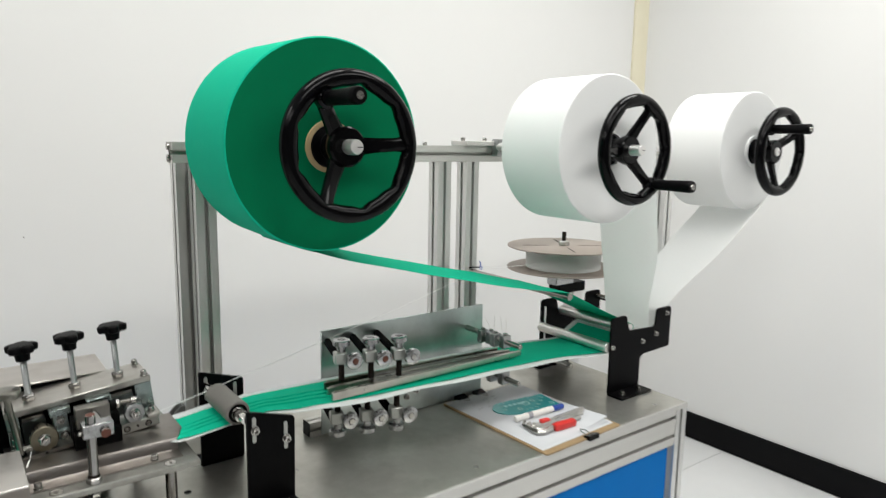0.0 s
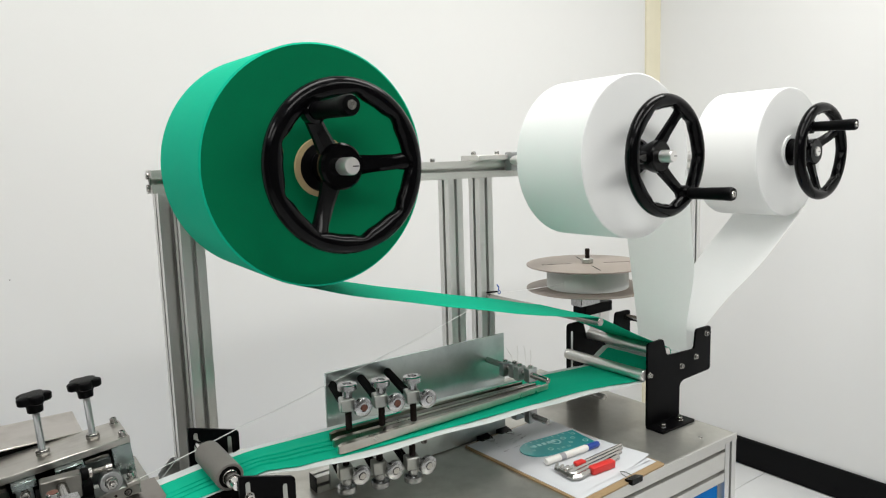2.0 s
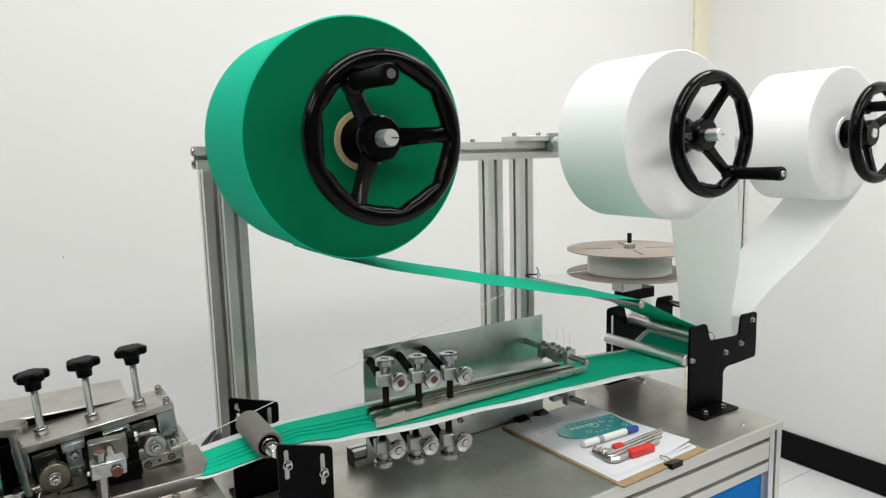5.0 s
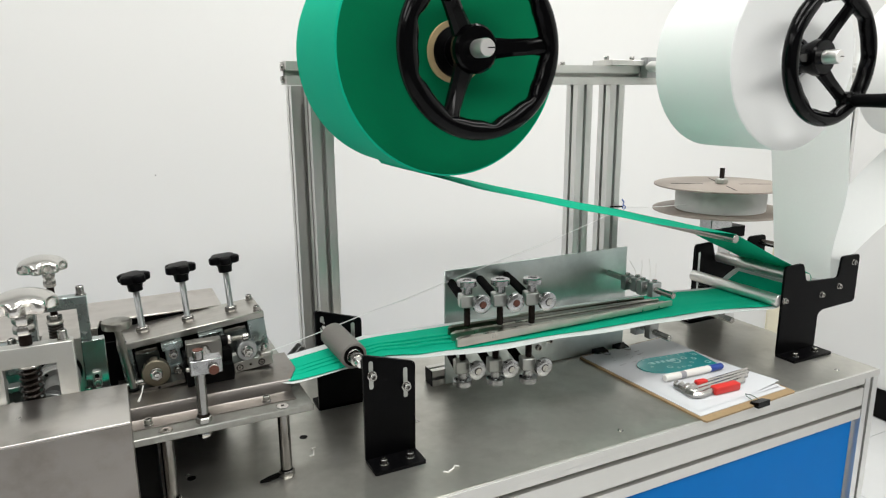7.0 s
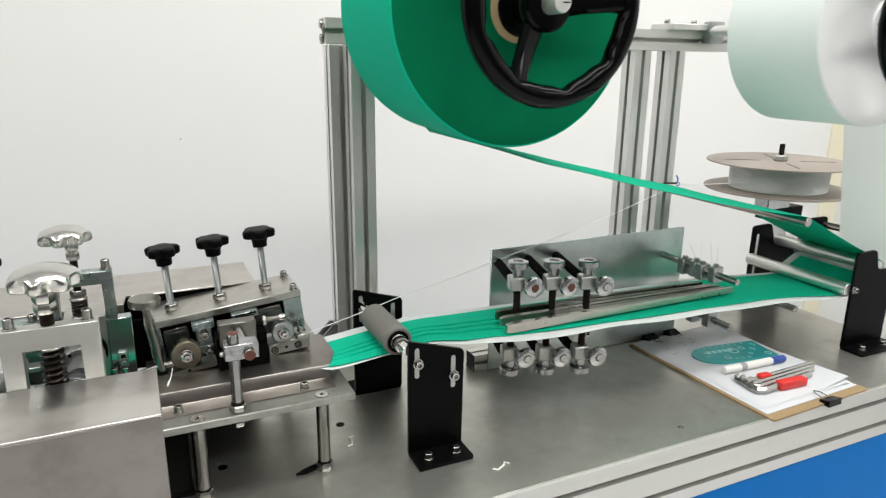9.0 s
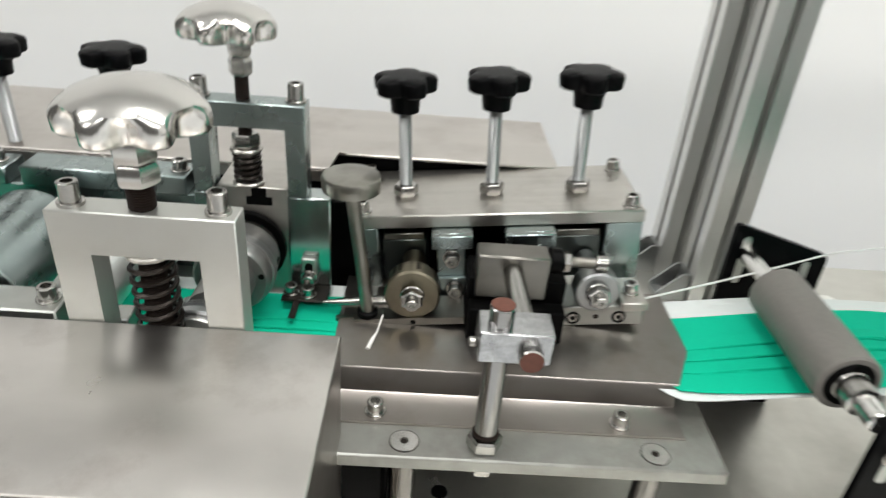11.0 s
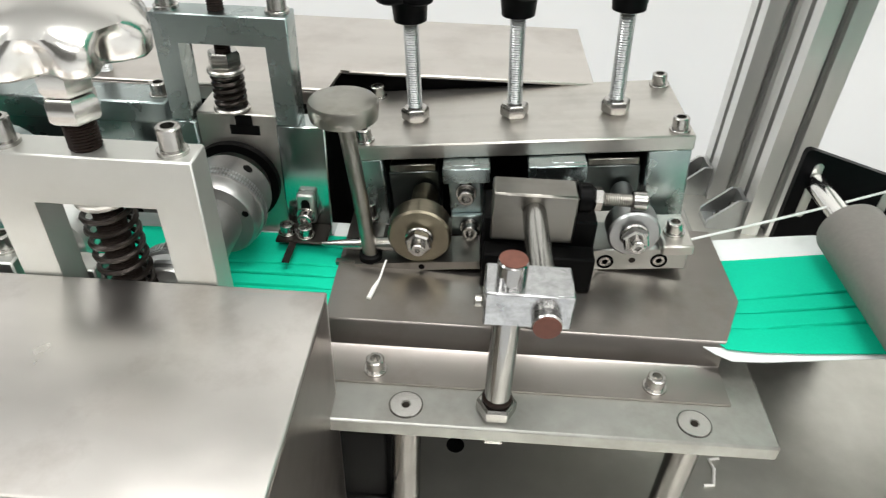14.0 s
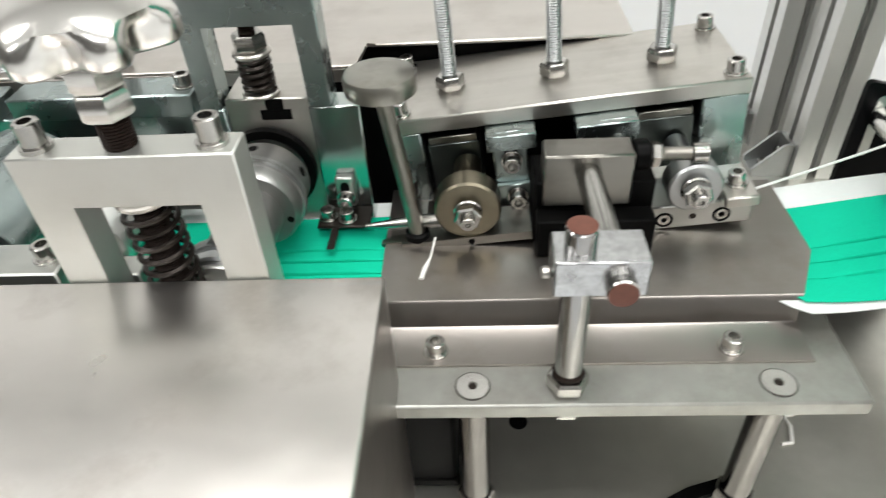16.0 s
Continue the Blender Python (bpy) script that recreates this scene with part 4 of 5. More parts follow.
for k in range(4):
    bm = bmesh.new()
    box(bm, 0.045, 0.125, -0.0017, 0.0017, 0.0638, 0.0644)
    bmesh.ops.rotate(bm, verts=bm.verts[:], cent=(0, 0, 0), matrix=Matrix.Rotation(radians(57 + 90 * k), 3, "Z"))
    part("disc_slot", bm, M_DARK, spool, "dark slot in the disc")
part("hub_nut", hexa(bmesh.new(), (0, 0, 0.0644), (0, 0, 0.078), 0.016), M_ZINCWHITE, spool)
spindle = thing("spool_spindle", (SPX, SPY, 0), "steel spindle with a bracket carrying the wire spool", "spindle")
part("stud", thread(bmesh.new(), (0, 0, 1.1122), (0, 0, 1.138), 0.0065, 0.002), M_STUD, spindle)
part("post", rod(bmesh.new(), (0, 0, 0.96), (0, 0, 1.0295), 0.012, 16), M_ZINCWHITE, spindle)
part("clamp_block", boxed(-0.045, 0.03, -0.02, 0.02, 0.985, 1.022, bevel=0.002), M_ALUBLOCK, spindle)
part("bracket", boxed(-0.02, 0.090, -0.012, 0.035, 0.955, 0.9845, bevel=0.002), M_BLACKPLATE, spindle)
part("column", boxed(0.046, 0.086, -0.005, 0.035, 0.0, 0.9548, bevel=0.0015), M_ALU, spindle, "plain upright standing on the floor")

# ---- nose wire, its eyelet and the loose thread ----
wire = thing("nose_wire", (0, 0, 0), "thin white wire running from the spool to the press", "wire")
def taut(a, b, sag=0.004, n=10):
    a, b = Vector(a), Vector(b)
    return [a.lerp(b, i / n) - Vector((0, 0, sag * 4 * (i / n) * (1 - i / n))) for i in range(n + 1)]
part("strand", sweep(bmesh.new(), taut((1.290, 0.340, 1.058), (1.020, 0.326, 1.068)) + taut((1.015, 0.325, 1.0650), (0.590, 0.1725, 1.0215)) + taut((0.585, 0.1705, 1.0215), (0.487, 0.1680, 0.9985), 0.0005) + taut((0.484, 0.1680, 0.9980), (0.3290, 0.1720, 0.9610), 0.002) + taut((0.325, 0.1710, 0.9600), (0.1585, 0.102, 0.9515), 0.001), 0.0008, 6), M_WIRE, wire)
eye = thing("wire_eyelet", (1.018, 0.331, 1.068), "small wire eyelet tied to a post with blue plastic", "eyelet")
part("stem", rod(bmesh.new(), (-0.030, -0.004, 0.004), (0.006, -0.004, 0.002), 0.0018, 8), M_DARK, eye)
part("loop", sweep(bmesh.new(), [(0.008 + 0.004 * math.cos(a), -0.006, 0.004 * math.sin(a)) for a in (2 * math.pi * i / 14 for i in range(14))], 0.001, 6, True), M_BLUETAPE, eye)
part("tie", sweep(bmesh.new(), [(0.006, -0.005, 0.004), (0.008, -0.005, 0.012), (0.003, -0.004, 0.019)], 0.0016, 6), M_BLUETAPE, eye, "blue plastic tie")

# ---- the clipboard and what lies on it ----
BOARD = pose(0.797, -0.156, T, 0, 0, 2.4)
board = thing("clipboard", BOARD, "brown hardboard clipboard lying on the bench edge", "clipboard")
part("backing", prism(bmesh.new(), rounded([(0, 0), (0.231, 0), (0.231, 0.318), (0, 0.318)], 0.006), "z", 0.0002, 0.0034), M_BOARD, board)
sheets = thing("paper_sheets", pose(0.7985, -0.136, T + 0.0036, 0, 0, 2.4), "stack of white paper sheets on the clipboard", "paper")
def sheet(bm, x0, y0, w, h, turn, z, curl=0.0):
    n = 10
    rows = []
    for i in range(n + 1):
        r = []
        for j in range(n + 1):
            u, v = i / n, j / n
            x, y = x0 + w * u, y0 + h * v
            x, y = x * math.cos(turn) - y * math.sin(turn), x * math.sin(turn) + y * math.cos(turn)
            r.append(bm.verts.new((x, y, z + curl * (max(u - 0.55, 0) / 0.45) ** 2 * (max(0.6 - v, 0) / 0.6) ** 1.5)))
        rows.append(r)
    for a, b in zip(rows, rows[1:]):
        for j in range(n):
            bm.faces.new((a[j], a[j + 1], b[j + 1], b[j]))
part("sheet", boxed(0.003, 0.223, -0.004, 0.294, 0, 0.0009, bevel=0), M_PAPER, sheets)
bm = bmesh.new(); sheet(bm, 0.008, 0.012, 0.210, 0.280, radians(-2), 0.0013, 0.003); part("sheet", bm, M_PAPER, sheets)
bm = bmesh.new(); sheet(bm, 0.014, 0.008, 0.210, 0.280, radians(1.0), 0.0017, 0.008); part("sheet", bm, M_PAPER, sheets)
random.seed(4)
for k in range(16):
    u, v, w = random.uniform(0.02, 0.12), random.uniform(0.215, 0.268), random.uniform(0.004, 0.014)
    part("pencil_mark", boxed(u, u + w, v, v + 0.0012, 0.0019, 0.0021, bevel=0), M_INK, sheets)


def binder_clip(m, label):
    t = thing("binder_clip", m, label, "clip", "binder clips on the clipboard")
    part("body", prism(bmesh.new(), [(-0.006, 0.0), (0.011, 0.0), (0.011, 0.011), (-0.006, 0.0065)], "x", -0.015, 0.015), M_BLACKGLOSS, t)
    part("lever", sweep(bmesh.new(), [(-0.007, -0.005, 0.0068), (-0.006, -0.020, 0.0085), (0.0, -0.027, 0.009), (0.006, -0.020, 0.0085), (0.007, -0.005, 0.0068)], 0.0009, 6), M_BRIGHT, t)
    return t


binder_clip(pose(0.929, -0.148, T + 0.0002, 0, 0, 182), "black binder clip on the front of the clipboard")
binder_clip(pose(0.838, 0.158, T + 0.0002, 0, 0, 2), "black binder clip on the back of the clipboard")
binder_clip(pose(0.893, 0.160, T + 0.0002, 0, 0, 2), "black binder clip on the back of the clipboard")

PAPER_Z = T + 0.0056
prot = thing("protractor_ruler", pose(0.924, 0.045, PAPER_Z, 0, 0, -7), "teal translucent plastic geometry ruler with a rounded end", "ruler")
out = [(-0.030 + 0.042 * math.cos(a) * 1.15, 0.0 + 0.036 * math.sin(a)) for a in (math.pi / 2 + math.pi * i / 14 for i in range(15))] + [(0.078, -0.036), (0.078, 0.036)]
part("plate", prism(bmesh.new(), out, "z", 0, 0.0022), M_TEAL, prot)
for cx, cy, r in ((0.010, 0.006, 0.011), (0.034, 0.012, 0.006), (0.034, -0.012, 0.004), (0.052, 0.004, 0.005), (-0.020, -0.016, 0.006), (-0.046, 0.012, 0.004), (-0.052, -0.004, 0.003), (0.066, -0.020, 0.006), (0.066, 0.020, 0.0045), (0.020, -0.024, 0.0035), (0.006, -0.024, 0.0035), (-0.006, -0.024, 0.003)):
    part("cut_out", tube(bmesh.new(), (cx, cy, 0.0021), (cx, cy, 0.0025), r, r * 0.72, 20), M_TEALPALE, prot, "pale rim of a round cut-out")
for k in range(9):
    part("scale_mark", boxed(-0.05 + k * 0.014, -0.049 + k * 0.014, 0.026, 0.034, 0.0022, 0.0024, bevel=0), M_TEALPALE, prot)
for k in range(5):
    part("letter_cut_out", boxed(-0.044 + k * 0.012, -0.036 + k * 0.012, 0.006, 0.016, 0.0022, 0.0024, bevel=0), M_TEALPALE, prot)

marker = thing("marker_pen", pose(0.846, -0.012, PAPER_Z + 0.0068, 0, 0, -2.5), "white marker pen with a navy blue cap on the paper", "marker")
part("barrel", lathe(bmesh.new(), (0, 0, 0), (1, 0, 0), [(0, 0.0055), (0.002, 0.0068), (0.105, 0.0068), (0.108, 0.006)], 20), M_WHITEPLASTIC, marker)
part("cap", lathe(bmesh.new(), (0.1085, 0, 0), (1, 0, 0), [(0, 0.0068), (0.028, 0.0064), (0.031, 0.0050)], 20), M_NAVY, marker, "navy blue cap")
part("print_band", lathe(bmesh.new(), (0.035, 0, 0), (1, 0, 0), [(0, 0.0069), (0.012, 0.0069)], 20, caps=False), M_INK, marker, "grey printed band")

keys_set = thing("hex_key_set", pose(0.838, -0.060, PAPER_Z, 0, 0, -3), "set of steel hex keys in a red plastic holder", "hex keys")
for k, (dy, r, ln, up) in enumerate(((-0.030, 0.0060, 0.118, 0.0060), (-0.017, 0.0046, 0.140, 0.0060), (-0.006, 0.0036, 0.155, 0.0060), (0.004, 0.0030, 0.165, 0.0060))):
    a = [(0.012, dy + 0.032 - 0.004 * k, up)] + [(0.012 - 0.010 * math.sin(b) - 0.002, dy + 0.010 - 0.010 + 0.012 * math.cos(b), up) for b in (math.pi / 2 * i / 5 for i in range(6))]
    pathk = [(0.030 - 0.004 * k, dy + 0.026, up), (0.010, dy + 0.022, up), (0.002, dy + 0.014, up), (0.004, dy + 0.004, up), (0.014, dy, up), (0.03, dy + 0.002, up), (0.014 + ln, dy + 0.016, up)]
    part("key", sweep(bmesh.new(), pathk, r, 6), M_BRIGHT, keys_set)
part("holder", boxed(0.046, 0.104, -0.036, -0.020, 0.0, 0.0145, bevel=0.003, seg=2), M_RED, keys_set, "red plastic holder")
part("holder_tab", boxed(0.040, 0.064, 0.000, 0.013, 0.0, 0.0125, bevel=0.003, seg=2), M_RED, keys_set)
for (sx, sy, turn) in ((0.364, -0.091, 20), (0.200, 0.047, 70)):
    s = thing("wire_scrap", pose(sx, sy, T + 0.001, 0, 0, turn), "small curled scrap of white wire on the bench", "scrap", "wire scraps")
    part("scrap", sweep(bmesh.new(), [(-0.012, 0.004, 0.0003), (-0.009, -0.002, 0.0003), (0.004, -0.001, 0.0006), (0.010, 0.003, 0.0006), (0.014, -0.003, 0.0003)], 0.0012, 6), M_WHITEPLASTIC, s)


# ---- the pleating and pressing unit ----
ZB = 0.908
base = thing("base_plate", (0, 0, 0), "pale zinc base plate on steel legs", "machine base")
part("plate", boxed(-0.62, 0.191, -0.0125, 0.300, ZB - 0.010, ZB, bevel=0.0012), M_BASE, base)
for lx, ly in ((0.0, 0.0), (0.150, 0.0), (0.150, 0.24), (-0.45, 0.24), (-0.45, 0.02)):
    leg = part("leg", rod(bmesh.new(), (lx, ly, T + 0.014), (lx, ly, ZB - 0.0102), 0.0082, 20), M_LEG, base)
    part("leg_nut", hexa(bmesh.new(), (lx, ly, T), (lx, ly, T + 0.0118), 0.0115), M_BRIGHT, leg)
    part("leg_ring", rod(bmesh.new(), (lx, ly, T + 0.0119), (lx, ly, T + 0.0139), 0.0085, 20, 0.0002), M_DARK, leg)
    if ly < 0.1 and lx >= 0:
        part("countersunk_screw", lathe(bmesh.new(), (lx, ly, ZB - 0.0006), (lx, ly, 2), [(0, 0.0088), (0.0012, 0.0082), (0.0012, 0.0026), (0.0002, 0.0024)], 20), M_SATIN, base)
        part("screw_rim", tube(bmesh.new(), (lx, ly, ZB - 0.0003), (lx, ly, ZB + 0.0002), 0.0090, 0.0087, 28), M_SPRING, base)
        part("screw_socket", lathe(bmesh.new(), (lx, ly, ZB + 0.0001), (lx, ly, 2), [(0, 0.0023), (0.0002, 0.0022)], 6), M_SPRING, base)
part("foot_wedge", prism(bmesh.new(), [(0.112, -0.001), (0.124, -0.003), (0.146, 0.004), (0.146, 0.012), (0.126, 0.006)], "z", T, T + 0.004), M_DARK, base)
part("under_nut", hexa(bmesh.new(), (0.047, 0.0, ZB - 0.0102), (0.047, 0.0, ZB - 0.019), 0.009), M_BRIGHT, base)

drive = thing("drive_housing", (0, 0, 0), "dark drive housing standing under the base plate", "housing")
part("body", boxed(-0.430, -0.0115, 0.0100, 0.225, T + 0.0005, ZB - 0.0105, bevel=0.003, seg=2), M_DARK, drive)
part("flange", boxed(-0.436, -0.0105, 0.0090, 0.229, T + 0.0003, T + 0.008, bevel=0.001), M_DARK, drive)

tray = thing("bent_cover_strip", (0, 0, 0), "bent stainless cover strip screwed to the base plate", "cover plate")
bm = bmesh.new()
prof = [(0.0126, ZB + 0.0003), (0.0126, ZB + 0.0018), (0.0380, ZB + 0.0018), (0.0392, ZB + 0.0026), (0.0412, ZB + 0.0180), (0.0425, ZB + 0.0193), (0.075, ZB + 0.0208), (0.1450, ZB + 0.0208), (0.1450, ZB + 0.0194), (0.075, ZB + 0.0194), (0.0436, ZB + 0.0180), (0.0427, ZB + 0.0168), (0.0408, ZB + 0.0016), (0.0394, ZB + 0.0003)]
xr = lambda y: 0.172 + 0.016 * smoothstep(0.040, 0.058, y)
lo = [bm.verts.new((-0.05, y, z)) for y, z in prof]
hi = [bm.verts.new((xr(y), y, z)) for y, z in prof]
bm.faces.new(lo); bm.faces.new(hi)
for i in range(len(prof)):
    bm.faces.new((lo[i], lo[(i + 1) % len(prof)], hi[(i + 1) % len(prof)], hi[i]))
part("strip", bm, M_TRAY, tray)
for sx in (-0.019, 0.133):
    screw_part(tray, (sx, 0.0218, ZB + 0.0018), 0.0050, 0.0085)

# the box of the unit leans up towards the rolls
UNIT = pose(0.0, 0.133, 0.9285, 0, -5.8, 0)
unit = thing("pleating_unit", UNIT, "steel pleating unit with roller bearings under a thick top plate", "machine unit")
UZ = 0.0615
part("top_plate", boxed(-0.041, 0.1645, -0.002, 0.080, UZ - 0.010, UZ, bevel=0.0010), M_STEEL, unit, "thick ground steel top plate")
for x0, x1 in ((-0.0405, -0.0235), (0.1385, 0.1640)):
    part("side_column", boxed(x0, x1, 0.0, 0.078, 0.0, UZ - 0.0102, bevel=0.0010), M_ZINC, unit)
part("middle_column", boxed(0.0180, 0.0380, -0.0115, 0.078, 0.0035, UZ - 0.0102, bevel=0.0010), M_ZINC, unit)
part("middle_column", boxed(0.0800, 0.1005, -0.0115, 0.078, 0.0035, UZ - 0.0102, bevel=0.0010), M_ZINC, unit)
part("header_plate", boxed(0.0150, 0.0435, -0.0150, 0.0038, UZ - 0.0205, UZ - 0.0104, bevel=0.0006), M_ZINC, unit)
part("header_plate", boxed(0.0665, 0.1010, -0.0150, 0.0038, UZ - 0.0205, UZ - 0.0104, bevel=0.0006), M_ZINC, unit)
# interior shade painted as a black wall behind the bearings
part("back_wall", boxed(-0.0230, 0.1380, 0.050, 0.076, 0.001, UZ - 0.0104, bevel=0), M_DARK, unit, "black wall standing for the shade inside the unit")
for x0 in (-0.0225, 0.1015):
    x1 = x0 + (0.0340 if x0 < 0 else 0.0360)
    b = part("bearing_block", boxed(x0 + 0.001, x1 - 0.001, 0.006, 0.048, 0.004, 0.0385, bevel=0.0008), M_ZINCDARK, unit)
    part("wedge", boxed(x0 + 0.0025, x1 - 0.0025, 0.005, 0.040, 0.0390, 0.0440, bevel=0.0006), M_OLIVE, b)
rail_edge = [(-0.0520, -0.0440), (-0.0400, -0.0440), (-0.0400, -0.0465), (0.0360, -0.0465), (0.0360, -0.0200), (-0.0470, -0.0200), (-0.0470, -0.0400), (-0.0520, -0.0400)]
lower_rail = part("lower_rail", prism(bmesh.new(), rail_edge, "z", 0.0004, 0.0060), M_DARKSTEEL, unit, "dark ground steel rail under the rollers")
part("rail_hole", lathe(bmesh.new(), (0.0010, -0.0466, 0.0030), (0.0010, -1, 0.0030), [(0, 0.0019), (0.0002, 0.0018)], 14), M_DARK, lower_rail)
part("under_block", boxed(-0.040, 0.036, -0.0195, -0.001, -0.0030, 0.0030, bevel=0.0006), M_SPRING, unit)
part("front_plate", boxed(0.0182, 0.0395, -0.0155, -0.0117, 0.0036, 0.0180, bevel=0.0006), M_ZINC, unit)
for sx, sy, sz in ((0.0285, -0.0116, 0.0330), (0.0300, -0.0156, 0.0100), (0.0905, -0.0116, 0.0365)):
    if sy > -0.015:
        part("slot", prism(bmesh.new(), slot_outline(sx, sz - 0.006, sz + 0.0105, 0.0038), "y", sy - 0.0003, sy + 0.0004), M_DARK, unit, "dark slot through the plate")
    screw_part(unit, (sx, sy - 0.0004, sz), 0.0050, 0.0078, (0, -1, 0))
screw_part(unit, (-0.0345, -0.004, 0.0105), 0.0042, 0.012, (0, 0, 1))
front_block = part("front_block", boxed(0.104, 0.1605, -0.036, -0.006, -0.0112, 0.0050, bevel=0.0010), M_ZINCWHITE, unit, "ground steel block with two countersunk screws")
for sx in (0.1120, 0.1440):
    s = part("sunk_screw", lathe(bmesh.new(), (sx, -0.0358, -0.0042), (sx, -1, -0.0042), [(0, 0.0052), (0.0006, 0.0050), (0.0006, 0.0040), (0.0002, 0.0038)], 18), M_DARK, front_block)
    part("screw_face", lathe(bmesh.new(), (sx, -0.0356, -0.0042), (sx, -1, -0.0042), [(0, 0.0036), (0.0006, 0.0034), (0.0006, 0.0018), (0.0001, 0.0016)], 16), M_BRIGHT, s)
part("dimple", lathe(bmesh.new(), (0.128, -0.0358, -0.0035), (0.128, -1, -0.0035), [(0, 0.0022), (0.0003, 0.0020)], 12), M_SPRING, front_block)
part("front_ear", boxed(0.1430, 0.1610, -0.044, -0.010, 0.0052, 0.0122, bevel=0.0010), M_STEEL, unit)
screw_part(unit, (0.1520, -0.030, 0.0123), 0.0048, 0.0080)
for sx, sy in ((-0.0335, 0.006), (-0.0335, 0.070), (0.1565, 0.006), (0.1565, 0.070)):
    screw_part(unit, (sx, sy, UZ), 0.0048, 0.0085)


def star_knob(bm, c, r, h, lobes, deep, flat=False):
    """A lobed clamping knob round +z at c."""
    n = lobes * 10
    rows = [(0.0, 0.55, 0.3), (0.02 * h, 0.90, 0.9), (0.10 * h, 0.97, 1.0), (0.38 * h, 1.0, 1.0), (0.55 * h, 0.975, 0.92), (0.70 * h, 0.90, 0.62), (0.84 * h, 0.74, 0.25), (0.95 * h, 0.48, 0.0), (h, 0.20, 0.0)]
    if flat:
        rows = [(0.0, 0.55, 0.3), (0.05 * h, 0.90, 1.0), (0.15 * h, 0.97, 1.0), (0.70 * h, 1.0, 1.0), (0.86 * h, 0.95, 0.9), (0.97 * h, 0.80, 0.6), (h, 0.45, 0.2)]
    rings = []
    for z, k, dip in rows:
        rings.append([bm.verts.new((c[0] + r * k * (1 - deep * dip * (0.5 - 0.5 * math.cos(lobes * a)) ** 2) * math.cos(a), c[1] + r * k * (1 - deep * dip * (0.5 - 0.5 * math.cos(lobes * a)) ** 2) * math.sin(a), c[2] + z)) for a in (2 * math.pi * i / n for i in range(n))])
    for a, b in zip(rings, rings[1:]):
        for i in range(n):
            bm.faces.new((a[i], a[(i + 1) % n], b[(i + 1) % n], b[i]))
    bm.faces.new(rings[0]); bm.faces.new(rings[-1])
    return bm


def clamp_knob(m, rod_len, label, group):
    """A black star knob on a threaded rod with a hex nut at its foot; +z is up the rod."""
    t = thing("clamping_knob", m, label, "knob", group)
    part("nut", hexa(bmesh.new(), (0, 0, 0), (0, 0, 0.0085), 0.0090), M_BRIGHT, t)
    part("rod", thread(bmesh.new(), (0, 0, 0.0087), (0, 0, rod_len), 0.0048, 0.0015), M_ALUM, t)
    k = part("knob", star_knob(bmesh.new(), (0, 0, rod_len + 0.013), 0.0228, 0.0125, 5, 0.30, True), M_BLACKMATT, t, "matt black star knob")
    part("stem", lathe(bmesh.new(), (0, 0, rod_len), (0, 0, rod_len + 1), [(0, 0.0098), (0.008, 0.0105), (0.014, 0.013)], 20), M_BLACKMATT, k)
    return t


for kx in (-0.0042, 0.0592, 0.1224):
    clamp_knob(UNIT @ pose(kx, 0.034, UZ, 0, 2.6, 0) @ pose(0, 0, 0, 0, 0, 15 + 900 * kx), 0.064, "black star knob on a threaded rod with a nut", "clamping knobs on the pleating unit")


def pinch_roller(x, z, label, r, slots):
    """A turning roller end: a disc with a nut, origin on its axis."""
    t = thing("pinch_roller", (x, 0.0, z), label, "roller", "pinch rollers")
    part("disc", lathe(bmesh.new(), (0, 0.088, 0), (0, 1, 0), [(0, r - 0.0012), (0.0012, r), (0.0135, r), (0.0145, r * 0.9), (0.015, r * 0.45), (0.048, r * 0.45)], 40), M_BRONZE if slots else M_ALUM, t)
    part("washer", rod(bmesh.new(), (0, 0.0878, 0), (0, 0.0862, 0), 0.0082, 20), M_BRIGHT, t)
    part("nut", hexa(bmesh.new(), (0, 0.0860, 0), (0, 0.0800, 0), 0.0080), M_BRIGHT, t)
    part("shaft_end", lathe(bmesh.new(), (0, 0.0800, 0), (0, -1, 0), [(0, 0.0042), (0.0045, 0.0042), (0.005, 0.0036), (0.005, 0.0016), (0.003, 0.0014)], 16), M_BRIGHT, t)
    if slots:
        for a, w in ((0, 0.0022), (-38, 0.0014), (-52, 0.0014), (-75, 0.0020)):
            bm = bmesh.new()
            box(bm, -w / 2, w / 2, 0.0925, 0.1005, r - 0.0012, r + 0.0003)
            bmesh.ops.rotate(bm, verts=bm.verts[:], cent=(0, 0, 0), matrix=Matrix.Rotation(radians(a), 3, "Y"))
            part("slot", bm, M_DARK, t, "dark slot across the roller")
    return t


roller_a = pinch_roller(-0.0010, 0.9520, "tarnished steel pinch roller held by a nut", 0.0188, True)
pinch_roller(0.1226, 0.9630, "steel pinch roller held by a nut", 0.0150, False)

# the swing arm and its clamp post
arm = thing("swing_block", (0.0, 0.0, 0.0036), "steel block on a black carrier clamped to a post", "clamp")
part("carrier", boxed(0.0360, 0.1010, 0.088, 0.118, 0.9250, 0.9660, bevel=0.001), M_DARK, arm, "black carrier behind the block")
part("carrier_foot", boxed(0.0365, 0.1005, 0.0740, 0.0878, 0.9254, 0.9500, bevel=0.001), M_DARK, arm)
part("block", boxed(0.0400, 0.0875, 0.084, 0.103, 0.9530, 0.9850, bevel=0.0012), M_DARKSTEEL, arm, "ground steel block")
part("shaft", rod(bmesh.new(), (0.0635, -0.0150, 0.9805), (0.0635, 0.0838, 0.9740), 0.0068, 24), M_BRIGHT, arm)
part("shaft_end", rod(bmesh.new(), (0.0635, -0.0152, 0.9805), (0.0635, -0.0158, 0.9805), 0.0064, 20, 0.0001), M_RUST, arm, "brown oxidised shaft end")
